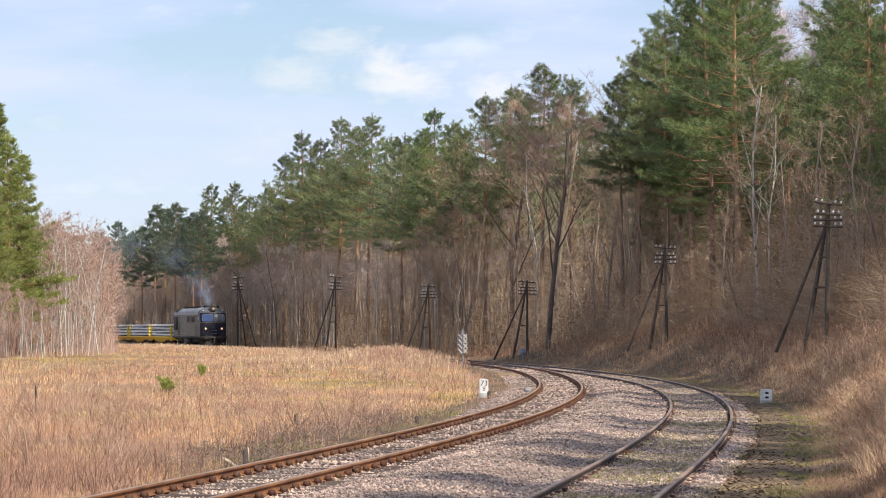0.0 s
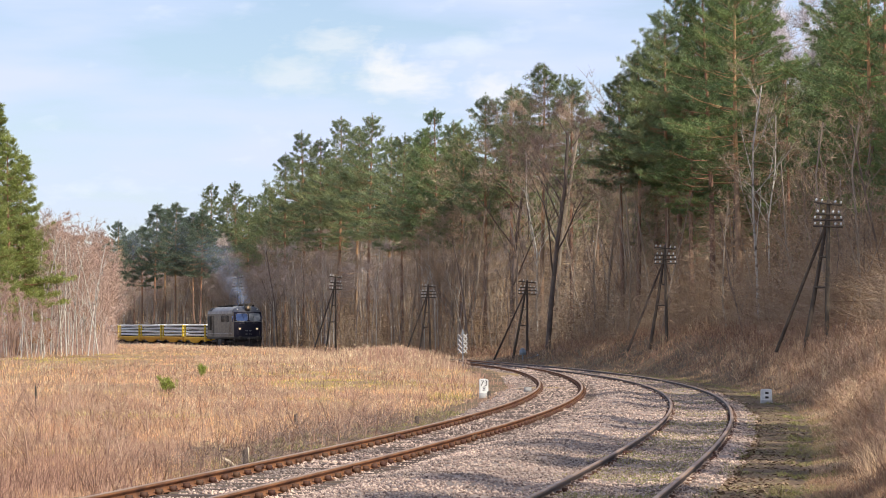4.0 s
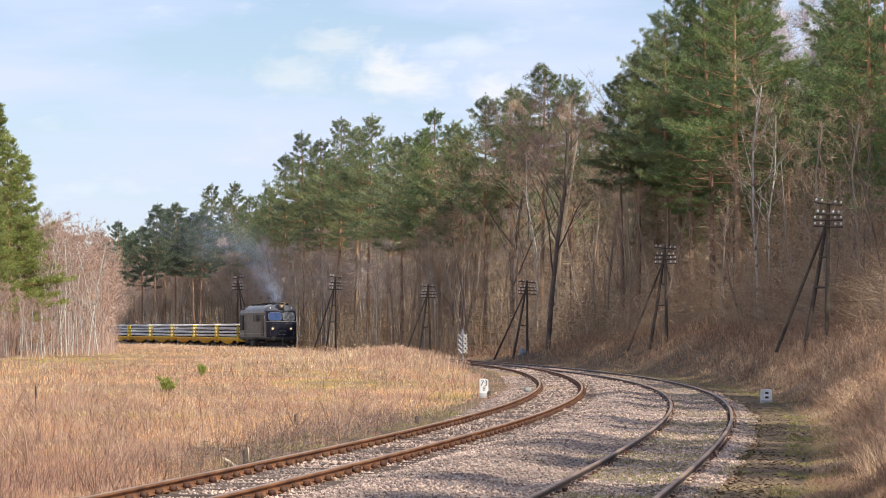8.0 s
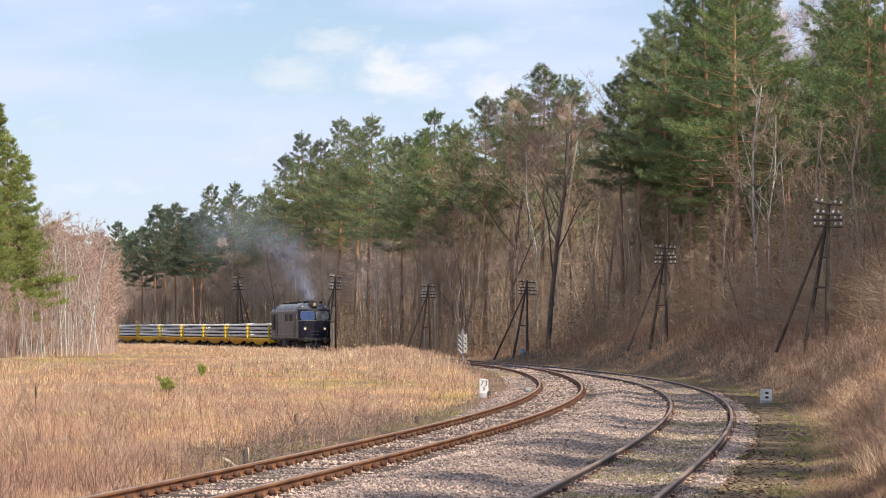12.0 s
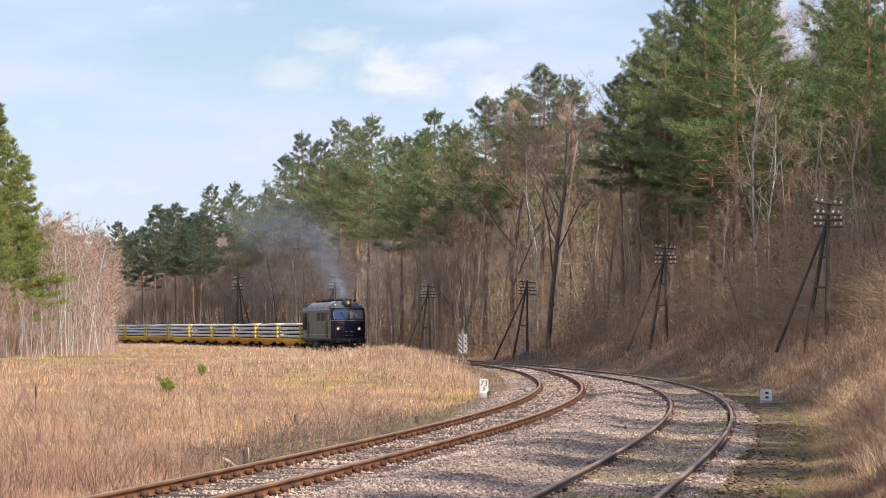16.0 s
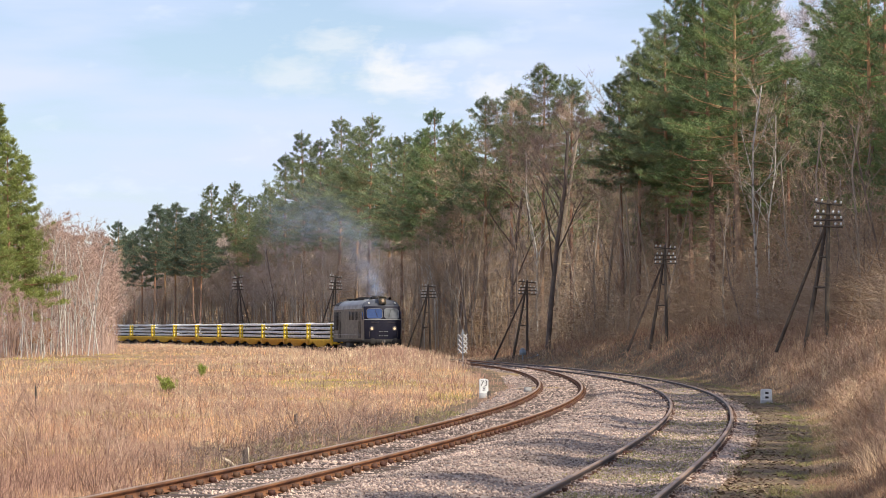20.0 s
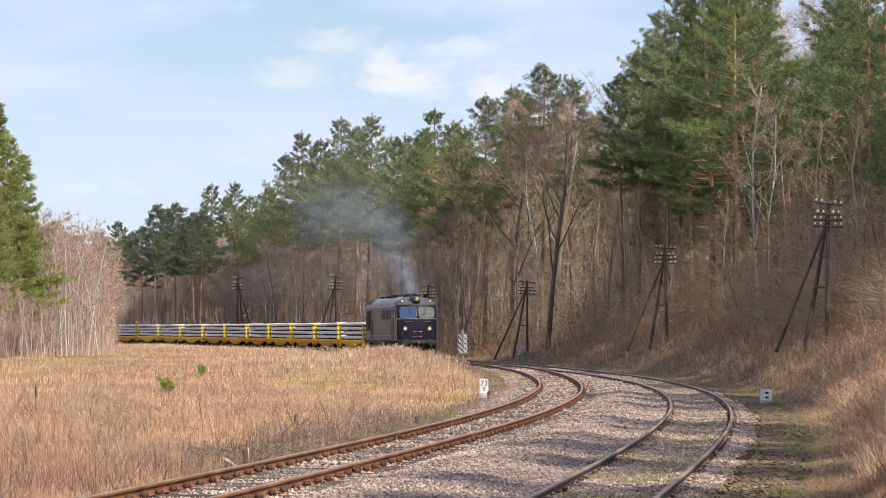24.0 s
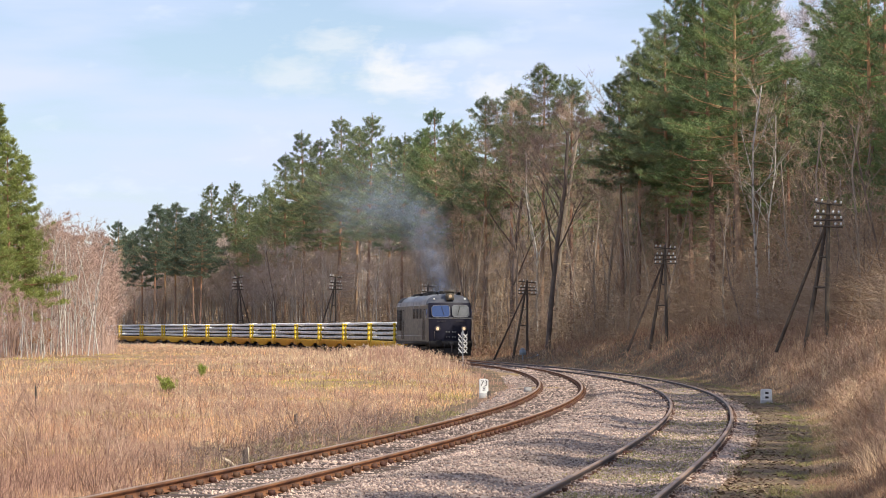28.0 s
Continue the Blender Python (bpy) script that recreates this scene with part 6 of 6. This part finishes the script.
def shelf_growth():
    """Short moss and grass on the trackside shelf and between the main rails."""
    r = np.random.default_rng(57)
    n = 50000
    y = 1 / r.uniform(1 / 150, 1 / 31.0, n)
    u = np.where(r.uniform(size=n) < 0.55, r.uniform(1.1, 2.9, n), r.uniform(-1.3, 0.68, n))
    x = x_main(y) + u
    k = np.where(u > 1, hills(x, y, 1.5, 5) + 0.6 * hills(x, y, 0.6, 2) > 0.0, (hills(x, y, 2.2, 11) + 0.5 * hills(x, y, 0.5, 15) + r.normal(0, 0.2, n) - 0.6 * (u < -0.7) + 0.5 * np.exp(-((y - 57) / 11) ** 2 - ((u - 0.3) / 0.4) ** 2) > 0.0) & (np.abs(u + 0.75) > 0.1))
    x, y, u = x[k], y[k], u[k]
    h = np.where(u > 1, r.uniform(0.04, 0.09, len(x)), r.uniform(0.02, 0.045, len(x))) + np.where(u > 2, 0.05, 0)
    V, F = blades(len(x), x, y, h, np.maximum(0.008, y * 0.00018), r.uniform(0.2, 1.2, len(x)), 12)
    V.reshape(-1, 5, 3)[:, :, 2] += np.where(u < 1, (bed_z(x, y) - ground_z(x, y) + 0.03), np.maximum(np.where(u < 2, bed_z(x, y) - ground_z(x, y), 0), 0.03))[:, None]
    tagged(new("shelf_grass", npmesh("shelf_grass", V, F, M_MOSS)), "short olive moss and grass beside the rails", "grass", kind="stuff")


def leaf_litter():
    r = np.random.default_rng(58)
    n = 34000
    y = 1 / r.uniform(1 / 120, 1 / 31.0, n)
    u = r.uniform(1.3, 4.2, n)
    x = x_main(y) + u
    z = np.maximum(ground_z(x, y) + 0.03, np.where(u < 2.0, bed_z(x, y), -9)) + 0.02
    s = r.uniform(0.014, 0.046, n)
    a = r.uniform(0, 6.28, n)
    c, sn = np.cos(a) * s, np.sin(a) * s
    t = r.uniform(-0.6, 0.6, (n, 2)) * s[:, None]
    V = np.stack([np.stack([x + c, y + sn, z + t[:, 0]], 1), np.stack([x - sn * 0.6, y + c * 0.6, z + t[:, 1]], 1), np.stack([x - c, y - sn, z - t[:, 0]], 1), np.stack([x + sn * 0.6, y - c * 0.6, z - t[:, 1]], 1)], 1)
    tagged(new("leaf_litter", npmesh("leaf_litter", V.reshape(-1, 3), np.arange(4 * n).reshape(-1, 4), M_LITTER)), "fallen brown leaves on the shelf beside the track", "leaves", kind="stuff")


def plumes():
    """Tall dead stalks with feathery heads in the field, on the crest before the train and on the bank."""
    r = np.random.default_rng(81)
    n = 9000
    y = 1 / r.uniform(1 / 200, 1 / 36.0, n)
    a, b = -0.158 * y - 1.0, edge_left(y) - 0.35
    place = r.uniform(size=n)
    x = np.where(place < 0.5, a + (b - a) * r.uniform(0, 1, n), x_main(y) + 3.6 + 6 * r.uniform(0, 1, n) ** 1.2)
    crest = place > 0.86
    y = np.where(crest, r.uniform(140, 205, n), y)
    x = np.where(crest, edge_left(y) - 0.5 - r.gamma(2.0, 1.6, n), x)
    k = (x < 0.158 * y + 1) & ((place > 0.5) | ((r.uniform(size=n) < 0.4) & (y > 56))) & (hills(x, y, 2.8, 37) + 0.6 * hills(x, y, 0.9, 3) + r.normal(0, 0.3, n) + 0.5 * crest > 0.12)
    x, y, place, crest = x[k], y[k], place[k], crest[k]
    n = len(x)
    h = r.uniform(0.45, 0.85, n) * np.where(crest, 0.95, 1.0)
    lean, turn = r.gamma(2, 0.12, n), r.uniform(0, 6.28, n)
    w = np.maximum(0.006, y * 0.00010)
    V, F = blades(n, x, y, h, w, lean, 82, turn)
    tip = V.reshape(-1, 5, 3)[:, 4]
    m = 9
    P = np.repeat(tip, m, 0) - np.stack([np.zeros(n * m), np.zeros(n * m), r.uniform(0, 0.42, n * m) * np.repeat(h, m)], 1)
    D = unit(r.normal(size=(n * m, 3)) * [0.8, 0.8, 0.4] + [0, 0, 0.75])
    V2, F2 = rows_mesh(D, P, r.uniform(0.07, 0.2, n * m), np.repeat(w, m) * r.uniform(1.0, 2.2, n * m))
    tone = np.where(crest, False, True) & np.where(place < 0.5, hills(x, y, 3.1, 12) + r.normal(0, 0.25, n) > 0.1, hills(x, y, 2.0, 22) > 0.25) | (crest & (r.uniform(size=n) < 0.35))
    for name, sel, mt, label in (("straw_plumes", tone, M_PALE, "tall bleached stalks with feathery heads"), ("mauve_weeds", ~tone, M_MAUVE, "tall dead mauve-brown weeds with branching heads")):
        V3 = np.concatenate([V.reshape(-1, 5, 3)[sel].reshape(-1, 3), V2.reshape(n, -1, 3)[sel].reshape(-1, 3)])
        c = int(sel.sum())
        o = np.arange(c)[:, None] * 5
        F3 = np.concatenate([o + [0, 1, 3], o + [0, 3, 2], o + [2, 3, 4], 5 * c + np.arange(3 * m * c).reshape(-1, 3)])
        tagged(new(name, npmesh(name, V3, F3, mt)), label, "grass", kind="stuff")


def verge_brush():
    """Dark tangled dead growth and moss, added to darken the hollow beside the siding."""
    r = np.random.default_rng(87)
    n = 12000
    y = r.uniform(48, 78, n)
    x = edge_left(y) - r.uniform(0.05, 2.5, n)
    k = hills(x, y, 1.7, 6) + 0.5 * hills(x, y, 0.6, 9) + r.normal(0, 0.3, n) > -0.1
    x, y = x[k], y[k]
    n = len(x)
    P = np.stack([x, y, ground_z(x, y) + 0.02 + r.uniform(0, 1, n) ** 1.5 * (0.30 + 0.16 * hills(x, y, 1.3, 2))], 1)
    D = unit(r.normal(size=(n, 3)) * [0.9, 0.9, 0.5] + [0, 0, 0.4])
    V, F = rows_mesh(D, P, r.uniform(0.12, 0.4, n), 0.0075 * r.uniform(0.6, 1.4, n))
    tagged(new("verge_brush", npmesh("verge_brush", V, F, M_TANGLE)), "dark grey-mauve dead stalks added to darken the siding's edge", "undergrowth", kind="stuff")
    n = 9000
    y = r.uniform(46, 84, n)
    x = edge_left(y) - r.uniform(-0.1, 2.0, n)
    k = hills(x, y, 1.1, 16) > 0.05
    x, y = x[k], y[k]
    V, F = blades(len(x), x, y, r.uniform(0.05, 0.16, len(x)), np.full(len(x), 0.010), r.uniform(0.3, 1.4, len(x)), 88)
    V[:, 2] += 0.03
    tagged(new("verge_moss", npmesh("verge_moss", V, F, M_MOSS)), "olive moss and low grass beside the siding", "grass", kind="stuff")


def tussocks():
    """Arching bleached tussocks on the bank."""
    r = np.random.default_rng(83)
    nc, per = 1500, 34
    cy = 1 / r.uniform(1 / 130, 1 / 38.0, nc)
    cx = x_main(cy) + 3.3 + 5.5 * r.uniform(0, 1, nc)
    k = (cx < 0.158 * cy + 0.8) & (hills(cx, cy, 2.3, 41) + r.normal(0, 0.3, nc) > -0.1)
    cx, cy = cx[k], cy[k]
    size = r.uniform(0.6, 1.3, len(cx))
    az = r.uniform(0, 6.28, len(cx) * per)
    rr = r.uniform(0, 0.13, len(cx) * per) * np.repeat(size, per)
    x, y = np.repeat(cx, per) + rr * np.cos(az), np.repeat(cy, per) + rr * np.sin(az)
    h = np.repeat(size, per) * r.uniform(0.25, 0.62, len(x))
    V, F = blades(len(x), x, y, h, np.maximum(0.006, y * 0.00011) * r.uniform(0.7, 1.4, len(x)), r.gamma(2.5, 0.32, len(x)), 84, az)
    tagged(new("bank_tussocks", npmesh("bank_tussocks", V, F, M_STRAW)), "arching tussocks of pinkish straw on the bank", "grass", kind="stuff")


def field_shrubs():
    """Low leafless shrubs in the near field, beside the siding and on the bank."""
    r = np.random.default_rng(85)
    for key, sd in (("f1", 201), ("f2", 202), ("f3", 203)):
        bare_thing(key, "leafless_shrub", "low leafless mauve-grey shrub in the dry grass", M_MAUVE, M_MAUVE, 1.2, sd, trunk_frac=0.02, spread=0.5, levels=3, twigs=700, tw=0.006, upward=0.7, lean=0.3, girth=0.006)
        tagged(TREES[key][0], "", "shrub", "leafless shrubs in the grass")
    for k in range(64):
        if k < 22:
            col, y = r.uniform(400, 650), r.uniform(56, 76)
        elif k < 46:
            col, y = r.uniform(0, 330), r.uniform(46, 80)
        else:
            col, y = r.uniform(1330, 1560), r.uniform(52, 96)
        x = bearing(col, y)
        if (k < 46 and x > float(edge_left(y)) - 0.5) or (k >= 46 and x < float(x_main(y)) + 3.6):
            continue
        plant(("f1", "f2", "f3")[k % 3], x, y, r.uniform(0.55, 1.05), r.uniform(0, 360))


M_TANGLE = mat("grey mauve tangle", (0.25, 0.185, 0.16), (0.15, 0.115, 0.10), 0.6, 0.95, 0, island=0.4)
M_MAUVE = mat("mauve brown dead stalks", (0.54, 0.36, 0.26), (0.39, 0.25, 0.185), 0.3, 0.95, 0, island=0.4, through_light=0.1)
M_CANE = mat("dark red dead canes", (0.20, 0.10, 0.075), (0.13, 0.075, 0.06), 0.4, 0.9, 0, island=0.4)
M_PALE = mat("bleached straw", (0.74, 0.60, 0.40), (0.68, 0.50, 0.33), 0.3, 0.9, 0, island=0.35, through_light=0.3)
M_STRAW = mat("pinkish dead grass", (0.74, 0.53, 0.35), (0.58, 0.39, 0.26), 0.3, 0.95, 0, island=0.4, through_light=0.25)
M_MOSS = mat("olive moss and short grass", (0.30, 0.29, 0.10), (0.32, 0.26, 0.12), 0.5, 0.95, 0, island=0.4, through_light=0.2, c3=(0.16, 0.18, 0.05), fine=1.5)
M_LITTER = mat("brown leaf litter", (0.28, 0.19, 0.125), (0.18, 0.125, 0.085), 0.7, 0.9, 0, island=0.5)
shelf_growth()
leaf_litter()
field_grass()
verge_growth()
brambles()
thicket_floor()
bank_growth()
undergrowth()
plumes()
verge_brush()
tussocks()
field_shrubs()
loose_stones()


# ------------------------------------------------------------------ small things on the ground
def leafy_sapling(col, y):
    """A young oak that has kept its dead orange leaves."""
    r = np.random.default_rng(88)
    x = bearing(col, y)
    P = tagged(new("oak_sapling"), "young oak with clinging dead orange leaves in the thicket", "tree")
    P.matrix_basis = pose(x, y, float(ground_z(x, y)))
    g = Soup()
    for k in range(14):
        a = r.uniform(0, 6.28)
        tip = np.array([math.cos(a) * r.uniform(0.2, 0.75), math.sin(a) * 0.6, r.uniform(1.2, 2.6)])
        st = Soup()
        st.tube([(0, 0, 0), tip * [0.3, 0.3, 0.6], tip], [0.03, 0.02, 0.006], 4)
        part("stem", st, M_BARK, P)
        m = 30
        pts = tip * r.uniform(0.6, 1.0, (m, 1)) + r.normal(0, 0.11, (m, 3))
        g.add(*rows_mesh(unit(r.normal(size=(m, 3))), pts, 0.13, 0.09))
    part("foliage", g, mat("dead oak leaves", (0.45, 0.20, 0.07), (0.33, 0.15, 0.06), 1.5, 0.8, 0, island=0.3, through_light=0.3), P)


def fallen_stick(col, y, length, turn, rise):
    x = bearing(col, y)
    P = tagged(new("fallen_branch"), "thin pale dead branch lying in the grass", "branch", "dead branches in the grass")
    P.matrix_basis = pose(x, y, float(ground_z(x, y)) + 0.08, 0, -rise, turn)
    s = Soup()
    s.tube([(-length / 2, 0, 0), (-length * 0.1, 0.02, 0.03), (length * 0.2, 0, 0.03), (length / 2, 0.03, 0.08)], [0.012, 0.011, 0.009, 0.004], 5)
    part("stick", s, M_PALEWOOD, P)
    s = Soup()
    s.tube([(length * 0.1, 0, 0.03), (length * 0.28, 0.03, 0.13)], [0.007, 0.003], 4)
    part("side_twig", s, M_PALEWOOD, P)


leafy_sapling(74, 212)
leafy_sapling(58, 216)
for col, y, ln, turn, rise in ((308, 53, 0.45, 20, 18), (160, 51, 0.3, -10, 2), (1010, 62, 0.35, 30, 4), (560, 66, 0.5, 40, 14), (215, 60, 0.5, -30, 12), (395, 58, 0.35, 60, 20)):
    fallen_stick(col, y, ln, turn, rise)


# ------------------------------------------------------------------ what moves
def motions():
    walk(LOCO, [(t, vehicle_pose(nose(t), 17.0, 4.3)) for t in TIMES])
    for W, S, back in TRAIN:
        rows = [(t, vehicle_pose(nose(t) - back + 0.0, WAGON, 2.35)) for t in TIMES]
        walk(W, rows)
        walk(S, rows)
    fine = [0.1333333 * k for k in range(211)]
    for w, x, r in WHEELS:
        walk(w, [(min(t, 28.0), pose(x, 0, r, 0, math.degrees((nose(t) - nose(0)) / r) % 360, 0)) for t in fine])
    for o, lag in PUFFS:
        rows = []
        for t in TIMES:
            p = on_track(nose(t - lag) - 3.6)
            rise = 4.7 + 7.5 * (1 - math.exp(-lag / 3.2))
            rows.append((t, pose(p[0] + 0.10 * lag, p[1] - 0.05 * lag, rise, 0, 0, 1.0 * (t - lag))))
        walk(o, rows)


motions()
